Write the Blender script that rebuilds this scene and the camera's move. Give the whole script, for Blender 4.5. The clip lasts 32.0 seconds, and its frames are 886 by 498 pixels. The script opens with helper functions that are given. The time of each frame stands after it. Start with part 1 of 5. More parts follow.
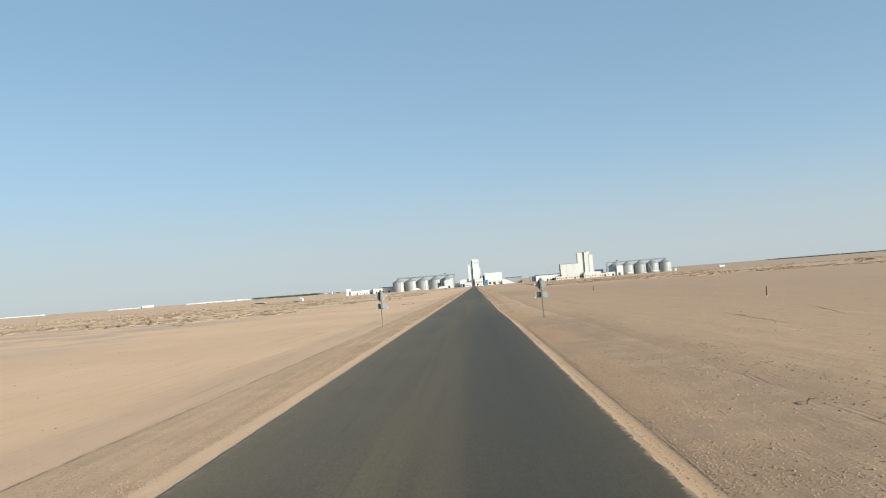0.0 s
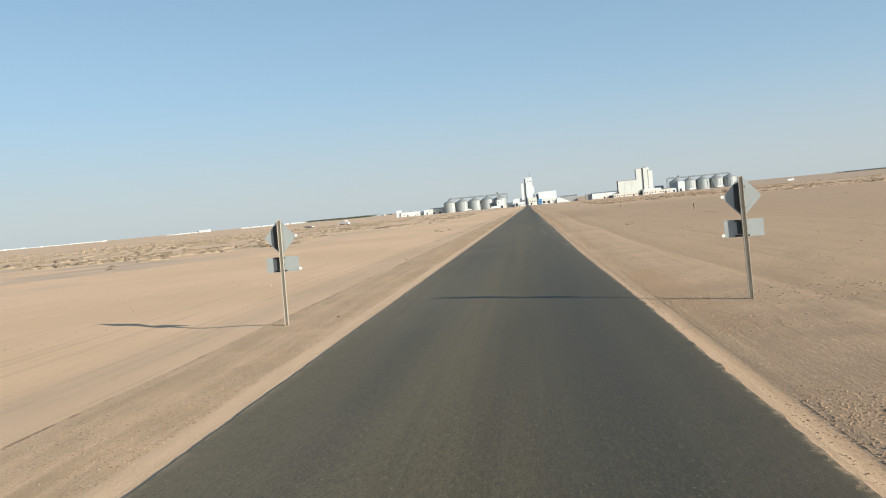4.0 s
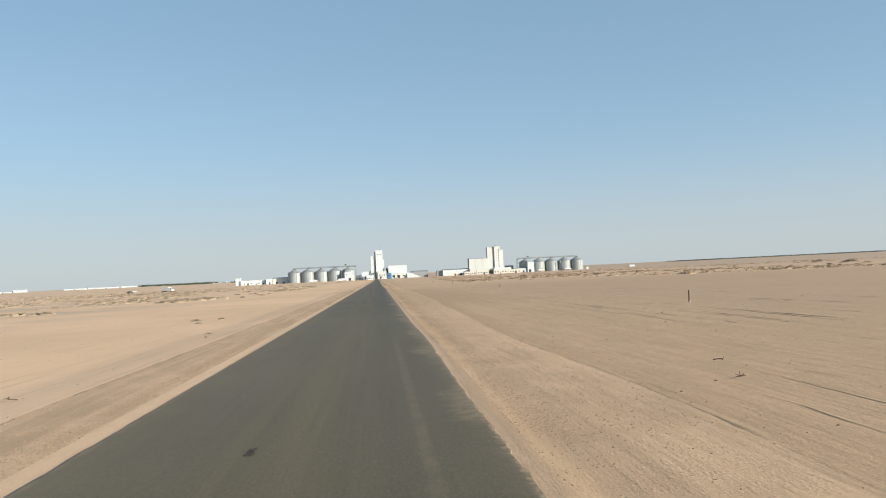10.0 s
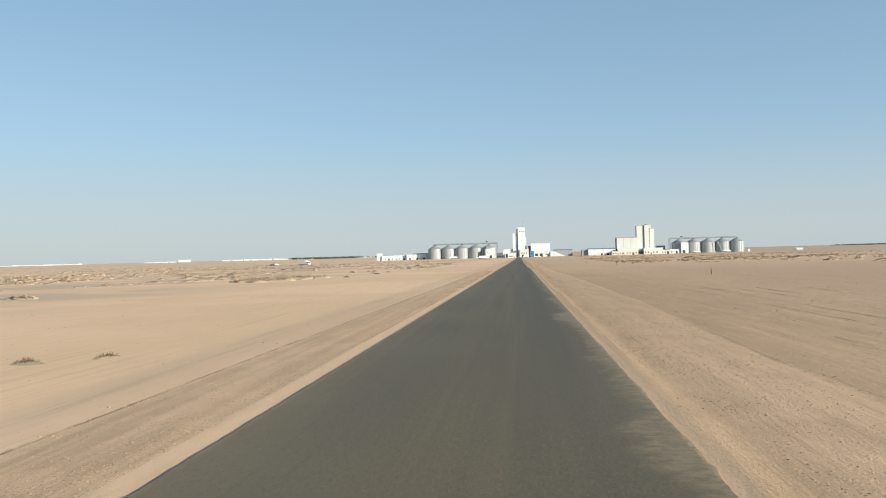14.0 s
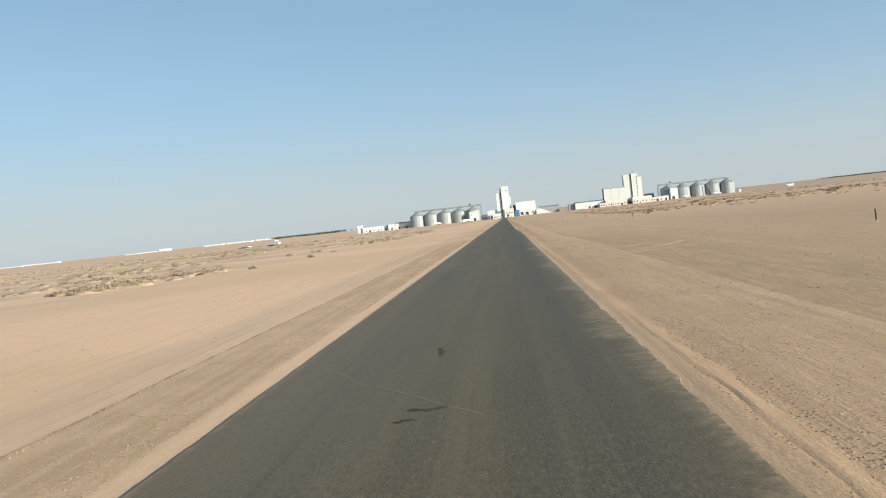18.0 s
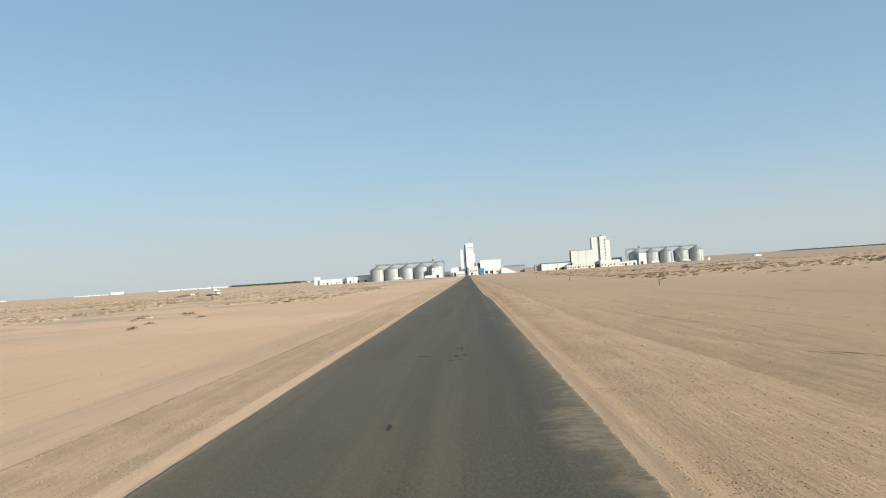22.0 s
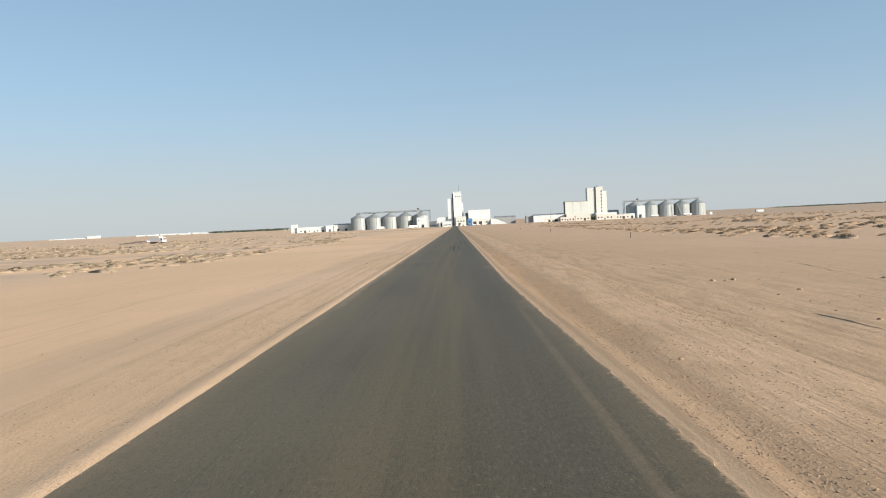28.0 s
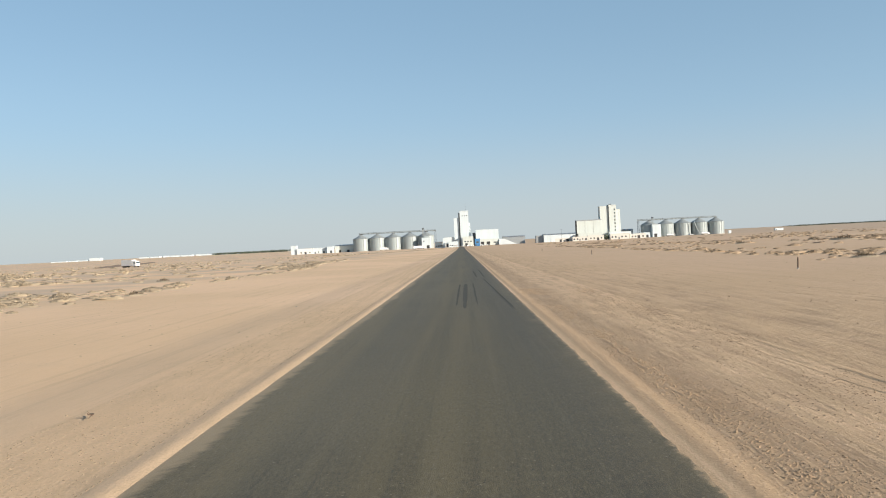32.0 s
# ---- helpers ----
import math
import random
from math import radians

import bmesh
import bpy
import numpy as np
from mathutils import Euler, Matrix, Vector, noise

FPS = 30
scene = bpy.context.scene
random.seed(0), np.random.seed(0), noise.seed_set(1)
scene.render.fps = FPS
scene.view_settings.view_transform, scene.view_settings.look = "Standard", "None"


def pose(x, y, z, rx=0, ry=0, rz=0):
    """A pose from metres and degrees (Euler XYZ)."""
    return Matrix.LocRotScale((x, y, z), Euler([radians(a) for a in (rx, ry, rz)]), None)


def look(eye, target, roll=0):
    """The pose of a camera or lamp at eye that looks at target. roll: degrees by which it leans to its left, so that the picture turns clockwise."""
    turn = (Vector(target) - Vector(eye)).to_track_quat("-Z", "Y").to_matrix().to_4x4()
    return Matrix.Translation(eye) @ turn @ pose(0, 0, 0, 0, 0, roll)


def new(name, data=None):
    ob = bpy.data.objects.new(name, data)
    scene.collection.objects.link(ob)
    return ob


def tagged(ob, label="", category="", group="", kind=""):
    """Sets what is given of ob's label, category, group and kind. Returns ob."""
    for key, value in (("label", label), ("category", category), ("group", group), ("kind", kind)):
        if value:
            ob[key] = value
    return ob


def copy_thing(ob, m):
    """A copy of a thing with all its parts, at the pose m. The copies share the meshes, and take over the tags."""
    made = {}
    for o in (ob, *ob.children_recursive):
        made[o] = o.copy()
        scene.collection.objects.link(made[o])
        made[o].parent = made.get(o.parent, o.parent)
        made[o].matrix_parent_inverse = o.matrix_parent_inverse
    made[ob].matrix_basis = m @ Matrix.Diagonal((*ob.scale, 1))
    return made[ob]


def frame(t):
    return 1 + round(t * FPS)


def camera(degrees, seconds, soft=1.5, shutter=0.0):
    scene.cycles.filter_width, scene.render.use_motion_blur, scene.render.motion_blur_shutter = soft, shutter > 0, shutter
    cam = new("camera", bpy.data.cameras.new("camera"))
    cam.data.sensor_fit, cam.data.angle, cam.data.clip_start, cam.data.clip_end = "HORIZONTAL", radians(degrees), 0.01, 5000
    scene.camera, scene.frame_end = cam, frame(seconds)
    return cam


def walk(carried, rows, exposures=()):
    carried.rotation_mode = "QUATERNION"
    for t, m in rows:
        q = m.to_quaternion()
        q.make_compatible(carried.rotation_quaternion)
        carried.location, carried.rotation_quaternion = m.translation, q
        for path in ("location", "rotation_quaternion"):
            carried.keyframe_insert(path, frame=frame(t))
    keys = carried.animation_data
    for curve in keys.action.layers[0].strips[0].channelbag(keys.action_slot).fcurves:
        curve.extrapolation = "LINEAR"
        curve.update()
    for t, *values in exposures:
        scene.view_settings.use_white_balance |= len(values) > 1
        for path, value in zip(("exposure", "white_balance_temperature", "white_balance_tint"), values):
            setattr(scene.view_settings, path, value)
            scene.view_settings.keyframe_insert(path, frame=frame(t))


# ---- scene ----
# ================= camera and its way along the road =================
cam = camera(59.39, 32.0, soft=1.0)
# seconds, x, y, z, yaw, pitch, roll (lean to the left), in metres and degrees
ROWS = (
    (0.0, 0.12, 0.00, 2.400, 2.159, 2.585, -4.388),
    (0.5, 0.09, 4.08, 2.380, 7.757, 2.074, -4.535),
    (1.0, 0.05, 8.18, 2.360, 8.957, 2.316, -4.381),
    (1.5, 0.02, 12.33, 2.339, 9.021, 1.343, -4.717),
    (2.0, -0.02, 16.52, 2.319, 9.191, -0.156, -5.152),
    (2.5, -0.06, 20.74, 2.298, 8.393, -1.446, -5.767),
    (3.0, -0.09, 25.03, 2.277, 7.065, -2.421, -5.648),
    (3.5, -0.10, 29.27, 2.256, 6.610, -2.743, -5.409),
    (5.5, -0.22, 45.58, 2.176, 6.711, -3.488, -5.147),
    (6.0, -0.16, 49.51, 2.157, 7.097, -3.551, -4.887),
    (6.5, -0.13, 53.36, 2.138, 7.596, -3.327, -4.606),
    (7.0, -0.11, 57.26, 2.119, 8.480, -3.472, -4.106),
    (7.5, -0.09, 61.26, 2.099, 9.177, -3.501, -3.957),
    (8.0, 0.01, 65.40, 2.079, 5.470, -2.095, -2.924),
    (8.5, 0.10, 69.66, 2.058, 1.710, -0.898, -2.637),
    (9.0, 0.18, 74.11, 2.036, -1.385, 0.163, -2.777),
    (9.5, 0.27, 78.69, 2.014, -4.252, 1.352, -2.705),
    (10.0, 0.39, 83.29, 1.991, -4.872, 1.671, -2.711),
    (10.5, 0.48, 87.89, 1.969, -4.751, 1.512, -2.376),
    (11.0, 0.51, 92.56, 1.946, -3.292, 0.557, -1.838),
    (11.5, 0.48, 97.30, 1.922, -1.574, 0.352, -1.935),
    (12.0, 0.40, 102.31, 1.898, 0.448, 0.989, -2.120),
    (12.5, 0.28, 107.50, 1.872, 1.678, 1.597, -1.729),
    (13.0, 0.18, 112.78, 1.846, 4.365, 2.035, -0.272),
    (13.5, 0.07, 118.04, 1.821, 4.973, 0.704, -0.771),
    (15.5, -0.11, 138.46, 1.720, 5.557, 0.180, -4.744),
    (16.0, -0.06, 143.34, 1.696, 2.658, -1.107, -5.802),
    (16.5, -0.07, 148.08, 1.673, 1.935, -1.406, -5.949),
    (17.0, -0.05, 152.79, 1.650, 2.285, -1.357, -6.028),
    (17.5, -0.03, 157.61, 1.626, 2.850, -1.391, -5.917),
    (18.0, -0.01, 162.67, 1.602, 4.788, -2.137, -6.264),
    (18.5, -0.03, 167.85, 1.576, 5.627, -0.419, -5.027),
    (19.0, 0.00, 173.09, 1.550, 5.591, 0.476, -4.065),
    (19.5, -0.01, 178.34, 1.525, 5.376, 0.295, -3.385),
    (20.0, -0.03, 183.57, 1.499, 5.387, 0.334, -2.847),
    (20.5, 0.03, 188.76, 1.473, 5.370, 0.675, -2.732),
    (21.0, 0.07, 193.97, 1.448, 3.450, 1.708, -3.293),
    (21.5, 0.10, 199.24, 1.422, 2.111, 1.761, -3.481),
    (22.0, 0.13, 204.53, 1.396, 1.773, 1.748, -3.721),
    (22.5, 0.18, 209.84, 1.370, 1.811, 1.858, -3.856),
    (23.0, 0.23, 215.18, 1.344, 1.830, 1.808, -3.775),
    (23.5, 0.14, 220.54, 1.317, 2.100, 0.959, -3.362),
    (24.0, 0.01, 225.89, 1.291, 2.239, 0.453, -3.223),
    (24.5, -0.10, 231.24, 1.265, 2.269, 0.419, -3.227),
    (26.5, -0.11, 252.25, 1.162, 2.261, -0.657, -2.921),
    (27.0, -0.16, 257.44, 1.136, 1.725, -0.969, -2.890),
    (27.5, -0.19, 262.57, 1.111, 1.110, -1.501, -2.541),
    (28.0, -0.27, 267.60, 1.086, 1.013, -1.980, -2.587),
    (28.5, -0.41, 272.49, 1.062, 2.267, -1.572, -2.727),
    (29.0, -0.45, 277.32, 1.039, 2.737, -1.388, -2.453),
    (29.5, -0.49, 282.20, 1.015, 2.796, -1.456, -2.308),
    (30.0, -0.52, 287.19, 0.990, 2.799, -1.454, -2.342),
    (30.5, -0.51, 292.34, 0.965, 2.704, -1.400, -2.371),
    (31.0, -0.53, 297.73, 0.939, 2.012, -1.111, -2.500),
    (31.5, -0.55, 303.42, 0.911, 1.607, -0.708, -2.859),
    (32.0, -0.60, 309.29, 0.882, 1.426, -0.442, -2.838),
)


def eye_pose(x, y, z, yaw, pitch, lean):
    a, b = radians(yaw), radians(pitch)
    eye = Vector((x, y, z))
    return look(eye, eye + 100 * Vector((-math.sin(a) * math.cos(b), math.cos(a) * math.cos(b), math.sin(b))), lean)


# the clip's camera warms its white balance a little around 28 s
TINTS = ((0.0, 0.6, 6500, 10.0), (7.0, 0.6, 6530, 10.0), (9.0, 0.6, 6560, 10.5), (13.0, 0.6, 6540, 10.0), (20.0, 0.6, 6530, 10.0), (24.0, 0.6, 6580, 10.5), (26.5, 0.6, 6630, 12.0), (28.0, 0.6, 6660, 13.0), (29.5, 0.6, 6580, 11.0), (32.0, 0.6, 6550, 10.5))
walk(cam, [(r[0], eye_pose(*r[1:])) for r in ROWS], TINTS)

# ================= light =================
SUN_AZ, SUN_EL = 122.5, 16.5          # clockwise from the road's direction; height
world = bpy.data.worlds.new("desert_sky")
scene.world = world
world.use_nodes = True
wn = world.node_tree
sky = wn.nodes.new("ShaderNodeTexSky")
sky.sky_type, sky.sun_disc = "NISHITA", False
sky.sun_elevation, sky.sun_rotation = radians(SUN_EL), radians(SUN_AZ)
sky.altitude, sky.air_density, sky.dust_density, sky.ozone_density = 600, 1.0, 1.0, 1.0
wn.nodes["Background"].inputs["Strength"].default_value = 0.094
# desert dust: the whole horizon pales evenly
geo, sep = wn.nodes.new("ShaderNodeTexCoord"), wn.nodes.new("ShaderNodeSeparateXYZ")
wn.links.new(geo.outputs["Generated"], sep.inputs[0])
fade = wn.nodes.new("ShaderNodeMapRange")
fade.interpolation_type = "SMOOTHERSTEP"
for s_, v_ in zip(fade.inputs, (0.0, -0.02, 0.26, 0.92, 0.6)):
    s_.default_value = v_
wn.links.new(sep.outputs[2], fade.inputs[0])
haze = wn.nodes.new("ShaderNodeMix")
haze.data_type = "RGBA"
warm, low = wn.nodes.new("ShaderNodeMix"), wn.nodes.new("ShaderNodeMapRange")
warm.data_type = "RGBA"
warm.inputs[6].default_value, warm.inputs[7].default_value = (2.52, 3.7, 4.95, 1), (3.66, 4.08, 4.36, 1)
low.interpolation_type = "SMOOTHSTEP"
for s_, v_ in zip(low.inputs, (0.0, 0.0, 0.17, 1.0, 0.0)):
    s_.default_value = v_
wn.links.new(sep.outputs[2], low.inputs[0])
wn.links.new(low.outputs[0], warm.inputs[0])
wn.links.new(warm.outputs[2], haze.inputs[7])
high, thin = wn.nodes.new("ShaderNodeMapRange"), wn.nodes.new("ShaderNodeMath")
high.interpolation_type, thin.operation = "SMOOTHSTEP", "MULTIPLY"
for s_, v_ in zip(high.inputs, (0.0, 0.34, 0.75, 1.0, 0.0)):
    s_.default_value = v_
wn.links.new(sep.outputs[2], high.inputs[0])
wn.links.new(high.outputs[0], thin.inputs[0])
wn.links.new(fade.outputs[0], thin.inputs[1])
wn.links.new(thin.outputs[0], haze.inputs[0])
wn.links.new(sky.outputs["Color"], haze.inputs[6])
# deeper blue higher up, a touch lighter near the horizon
clear, rise_ = wn.nodes.new("ShaderNodeMix"), wn.nodes.new("ShaderNodeMapRange")
clear.data_type, tone = "RGBA", wn.nodes.new("ShaderNodeMix")
tone.data_type, tone.blend_type = "RGBA", "MULTIPLY"
tone.inputs[0].default_value = 1.0
rise_.interpolation_type = "SMOOTHSTEP"
for s_, v_ in zip(rise_.inputs, (0.0, 0.06, 0.37, 0.0, 1.0)):
    s_.default_value = v_
clear.inputs[6].default_value, clear.inputs[7].default_value = (1.0, 1.03, 1.03, 1), (0.83, 0.93, 0.96, 1)
wn.links.new(sep.outputs[2], rise_.inputs[0])
wn.links.new(rise_.outputs[0], clear.inputs[0])
wn.links.new(haze.outputs[2], tone.inputs[6])
wn.links.new(clear.outputs[2], tone.inputs[7])
wn.links.new(tone.outputs[2], wn.nodes["Background"].inputs["Color"])
sun_data = bpy.data.lights.new("sun", "SUN")
sun_data.energy, sun_data.angle, sun_data.color = 5.0, radians(0.5), (1.0, 0.915, 0.79)
sun = new("sun", sun_data)
az, el = radians(SUN_AZ), radians(SUN_EL)
to_sun = Vector((math.sin(az) * math.cos(el), math.cos(az) * math.cos(el), math.sin(el)))
sun.matrix_world = look(to_sun * 400, (0, 0, 0))


# ================= materials =================
def mat(name, colour, rough=0.8, metal=0.0):
    m = bpy.data.materials.new(name)
    m.use_nodes = True
    b = m.node_tree.nodes["Principled BSDF"]
    b.inputs["Base Color"].default_value = (*colour, 1)
    b.inputs["Roughness"].default_value = rough
    b.inputs["Metallic"].default_value = metal
    return m


class Nodes:
    """Short hand for building node trees."""

    def __init__(self, m):
        self.t = m.node_tree
        self.b = self.t.nodes["Principled BSDF"]

    def put(self, socket, v):
        if hasattr(v, "is_output"):
            self.t.links.new(v, socket)
        elif isinstance(v, (tuple, list)) and len(v) == 3 and socket.type == "RGBA":
            socket.default_value = (*v, 1)
        else:
            socket.default_value = v

    def pos(self):
        return self.t.nodes.new("ShaderNodeNewGeometry").outputs["Position"]

    def xyz(self, v):
        n = self.t.nodes.new("ShaderNodeSeparateXYZ")
        self.put(n.inputs[0], v)
        return n.outputs

    def join(self, x, y, z):
        n = self.t.nodes.new("ShaderNodeCombineXYZ")
        for s, v in zip(n.inputs, (x, y, z)):
            self.put(s, v)
        return n.outputs[0]

    def noise(self, v, scale, detail=4.0, rough=0.55):
        n = self.t.nodes.new("ShaderNodeTexNoise")
        self.put(n.inputs["Vector"], v)
        n.inputs["Scale"].default_value, n.inputs["Detail"].default_value, n.inputs["Roughness"].default_value = scale, detail, rough
        return n.outputs["Fac"]

    def cells(self, v, scale):
        n = self.t.nodes.new("ShaderNodeTexVoronoi")
        self.put(n.inputs["Vector"], v)
        n.inputs["Scale"].default_value = scale
        return n.outputs

    def math(self, op, a, b=0.0, c=0.0):
        n = self.t.nodes.new("ShaderNodeMath")
        n.operation = op
        for s, v in zip(n.inputs, (a, b, c)):
            self.put(s, v)
        return n.outputs[0]

    def span(self, v, a, b, lo=0.0, hi=1.0):
        n = self.t.nodes.new("ShaderNodeMapRange")
        n.interpolation_type = "SMOOTHSTEP"
        for s, x in zip(n.inputs, (v, a, b, lo, hi)):
            self.put(s, x)
        return n.outputs[0]

    def mix(self, f, a, b, kind="MIX"):
        n = self.t.nodes.new("ShaderNodeMix")
        n.data_type, n.blend_type = "RGBA", kind
        self.put(n.inputs[0], f)
        self.put(n.inputs[6], a)
        self.put(n.inputs[7], b)
        return n.outputs[2]

    def bump(self, h, strength, dist):
        n = self.t.nodes.new("ShaderNodeBump")
        n.inputs["Strength"].default_value, n.inputs["Distance"].default_value = strength, dist
        self.put(n.inputs["Height"], h)
        self.put(self.b.inputs["Normal"], n.outputs[0])

    def colour(self, v):
        self.put(self.b.inputs["Base Color"], v)

    def rough(self, v):
        self.put(self.b.inputs["Roughness"], v)

    def steps(self, y, start, table):
        """A value along the road that changes by smooth steps."""
        v = start
        for a, b, d in table:
            v = self.math("ADD", self.span(y, float(a), float(b), 0.0, d), v)
        return v

    def island(self):
        return self.t.nodes.new("ShaderNodeNewGeometry").outputs["Random Per Island"]

    def rand(self):
        return self.t.nodes.new("ShaderNodeObjectInfo").outputs["Random"]


ROAD_L, ROAD_R = -4.15, 2.15            # edges of the asphalt
EDGE_L, EDGE_R = -6.85, 5.9             # where the graded shoulders end
# how the sunny edge of the asphalt and the outer line of its graded strip wander: from, to, shift in metres
EDGE_STEPS = ((46, 74, -0.2), (98, 112, 0.1), (113, 124, -0.1), (215, 262, 0.05), (272, 304, -0.4))
STRIP_STEPS = ((45, 70, -0.65), (84, 96, 0.3), (100, 112, -0.35), (118, 132, 0.3), (140, 165, 0.55), (218, 240, -0.75), (265, 300, 0.45))

# desert ground: pale sand, browner graded shoulders, stony plain on the sunny side
SAND = mat("desert_sand", (0.5, 0.36, 0.23), 0.95)
n = Nodes(SAND)
p = n.pos()
x, y, z = n.xyz(p)
wob = n.math("MULTIPLY", n.math("SUBTRACT", n.noise(n.join(0.0, y, 0.0), 0.12, 5.0), 0.5), 1.6)
xw = n.math("ADD", x, wob)
streak = n.noise(n.join(n.math("ADD", n.math("MULTIPLY", x, 1.6), n.math("MULTIPLY", y, 0.012)), n.math("MULTIPLY", y, 0.04), 0.0), 1.7, 7.0, 0.65)
broad = n.noise(p, 0.035, 5.0)
fine = n.noise(p, 3.0, 6.0, 0.65)
grain = n.noise(p, 24.0, 3.0, 0.7)
pale, tan, brown = (0.80, 0.545, 0.338), (0.71, 0.483, 0.285), (0.45, 0.31, 0.176)
col = n.mix(n.span(broad, 0.38, 0.62), tan, pale)
# stony brown plain on the right, redder far off
right_far = n.span(xw, 8.0, 26.0)
xr = n.math("SUBTRACT", x, n.steps(y, 0.13, EDGE_STEPS))
xg = n.math("SUBTRACT", n.math("ADD", x, n.math("MULTIPLY", wob, 0.2)), n.steps(y, 0.0, STRIP_STEPS))
xgf = n.math("ADD", xg, n.math("MULTIPLY", n.math("SUBTRACT", fine, 0.5), 0.35))
side = n.math("ADD", n.span(xgf, EDGE_R - 0.12, EDGE_R + 0.1, 0.36, 0.72), n.math("MULTIPLY", n.span(xgf, EDGE_R - 0.1, EDGE_R + 0.06), n.span(xgf, EDGE_R + 1.5, EDGE_R + 0.2, 0.0, 0.17)))
side = n.math("MULTIPLY", side, n.span(y, 224.0, 262.0, 1.0, 0.84))
side = n.math("ADD", side, n.math("MULTIPLY", n.span(xw, 17.0, 7.0), n.math("MULTIPLY", n.span(y, 130.0, 165.0, 0.0, 0.26), n.span(y, 240.0, 212.0))))
col = n.mix(n.math("MULTIPLY", n.span(xr, ROAD_R + 0.02, ROAD_R + 0.3, 0.55, 1.0), n.math("MULTIPLY", side, n.span(x, 0.0, 1.0))), col, (0.42, 0.281, 0.158))
col = n.mix(n.math("MULTIPLY", right_far, n.span(broad, 0.3, 0.7, 0.3, 0.8)), col, n.mix(n.span(y, 215.0, 330.0), (0.43, 0.29, 0.18), (0.60, 0.412, 0.268)))
# greyer far to the right: distance haze put into the sand's colour
col = n.mix(n.span(x, 90.0, 420.0, 0.0, 0.7), col, (0.42, 0.315, 0.225))
left_far = n.span(xw, -22.0, -40.0)
# patchy ground on the left, its tint greyed for distance haze
col = n.mix(n.math("MULTIPLY", left_far, n.span(n.noise(p, 0.06, 5.0), 0.42, 0.6)), col, (0.54, 0.40, 0.275))
# shoulders
xs_ = n.math("ADD", x, n.math("MULTIPLY", wob, 0.12))
shl = n.math("MULTIPLY", n.span(n.math("ADD", xs_, n.math("MULTIPLY", n.math("SUBTRACT", fine, 0.5), 0.25)), EDGE_L - 0.12, EDGE_L + 0.06), n.span(xs_, ROAD_L - 0.42, ROAD_L - 0.58))
shl = n.math("MULTIPLY", shl, n.span(y, 235.0, 275.0, 1.0, 0.45))
col = n.mix(n.math("MULTIPLY", shl, n.math("MULTIPLY", n.span(n.noise(p, 0.8, 5.0), 0.3, 0.62, 0.6, 1.0), n.span(streak, 0.35, 0.6, 0.5, 1.0))), col, brown)
shr = n.math("MULTIPLY", n.span(xg, EDGE_R + 0.1, EDGE_R - 0.9), n.span(xr, ROAD_R + 0.1, ROAD_R + 0.4))
col = n.mix(n.math("MULTIPLY", shr, n.span(n.noise(p, 0.5, 5.0), 0.4, 0.65, 0.1, 0.55)), col, (0.44, 0.292, 0.165))
near_r = n.math("MULTIPLY", n.span(xw, ROAD_R + 1.9, ROAD_R + 0.9), n.span(xr, ROAD_R + 0.04, ROAD_R + 0.2))
col = n.mix(n.math("MULTIPLY", near_r, n.math("ADD", n.span(y, 235.0, 290.0, 0.35, 0.75), n.span(y, 70.0, 50.0, 0.0, 0.25))), col, (0.345, 0.23, 0.132))
gravelly = n.math("MULTIPLY", n.math("MULTIPLY", n.span(x, ROAD_R + 0.3, ROAD_R + 0.7), n.span(xw, 9.5, 4.5)), n.span(y, 62.0, 45.0))
col = n.mix(n.math("MULTIPLY", gravelly, n.span(n.noise(p, 0.45, 5.0), 0.3, 0.65, 0.35, 0.78)), col, (0.27, 0.183, 0.108))
# shade of the shoulder's outer groove, painted as a broken dark line
groove_shade = n.math("MULTIPLY", n.span(n.math("ABSOLUTE", n.math("SUBTRACT", n.math("ADD", xs_, n.math("MULTIPLY", n.math("SUBTRACT", fine, 0.5), 0.12)), EDGE_L)), 0.05, 0.015), n.math("MULTIPLY", n.span(n.noise(p, 1.1, 3.0), 0.42, 0.58, 0.15, 0.9), n.span(y, 270.0, 240.0)))
col = n.mix(groove_shade, col, (0.17, 0.115, 0.07))
verge = n.math("MULTIPLY", n.span(xs_, ROAD_L - 0.62, ROAD_L - 0.48), n.span(x, ROAD_L + 0.4, ROAD_L + 0.2))
col = n.mix(n.math("MULTIPLY", verge, n.span(y, 215.0, 255.0, 0.5, 0.12)), col, (0.56, 0.41, 0.265))
# wheel-worn streaks along the road
col = n.mix(n.math("MULTIPLY", n.span(streak, 0.5, 0.68), n.math("MULTIPLY", n.span(n.math("ABSOLUTE", x), 40.0, 8.0, 0.1, 0.5), n.span(x, -2.0, 2.0, 0.7, 1.2))), col, brown)
calm = n.span(x, EDGE_L - 0.4, EDGE_L + 0.2, 0.4, 1.0)
drawn = n.noise(n.join(x, n.math("MULTIPLY", y, 0.22), 0.0), 4.5, 6.0, 0.68)
col = n.mix(n.math("MULTIPLY", n.span(drawn, 0.42, 0.72, 0.0, 0.3), calm), col, brown)
col = n.mix(n.math("MULTIPLY", n.span(drawn, 0.46, 0.3, 0.0, 0.2), calm), col, (0.72, 0.50, 0.315))
col = n.mix(n.math("MULTIPLY", n.span(grain, 0.5, 0.72, 0.0, 0.3), calm), col, (0.29, 0.20, 0.125))
col = n.mix(n.span(grain, 0.48, 0.3, 0.0, 0.22), col, (0.80, 0.57, 0.36))
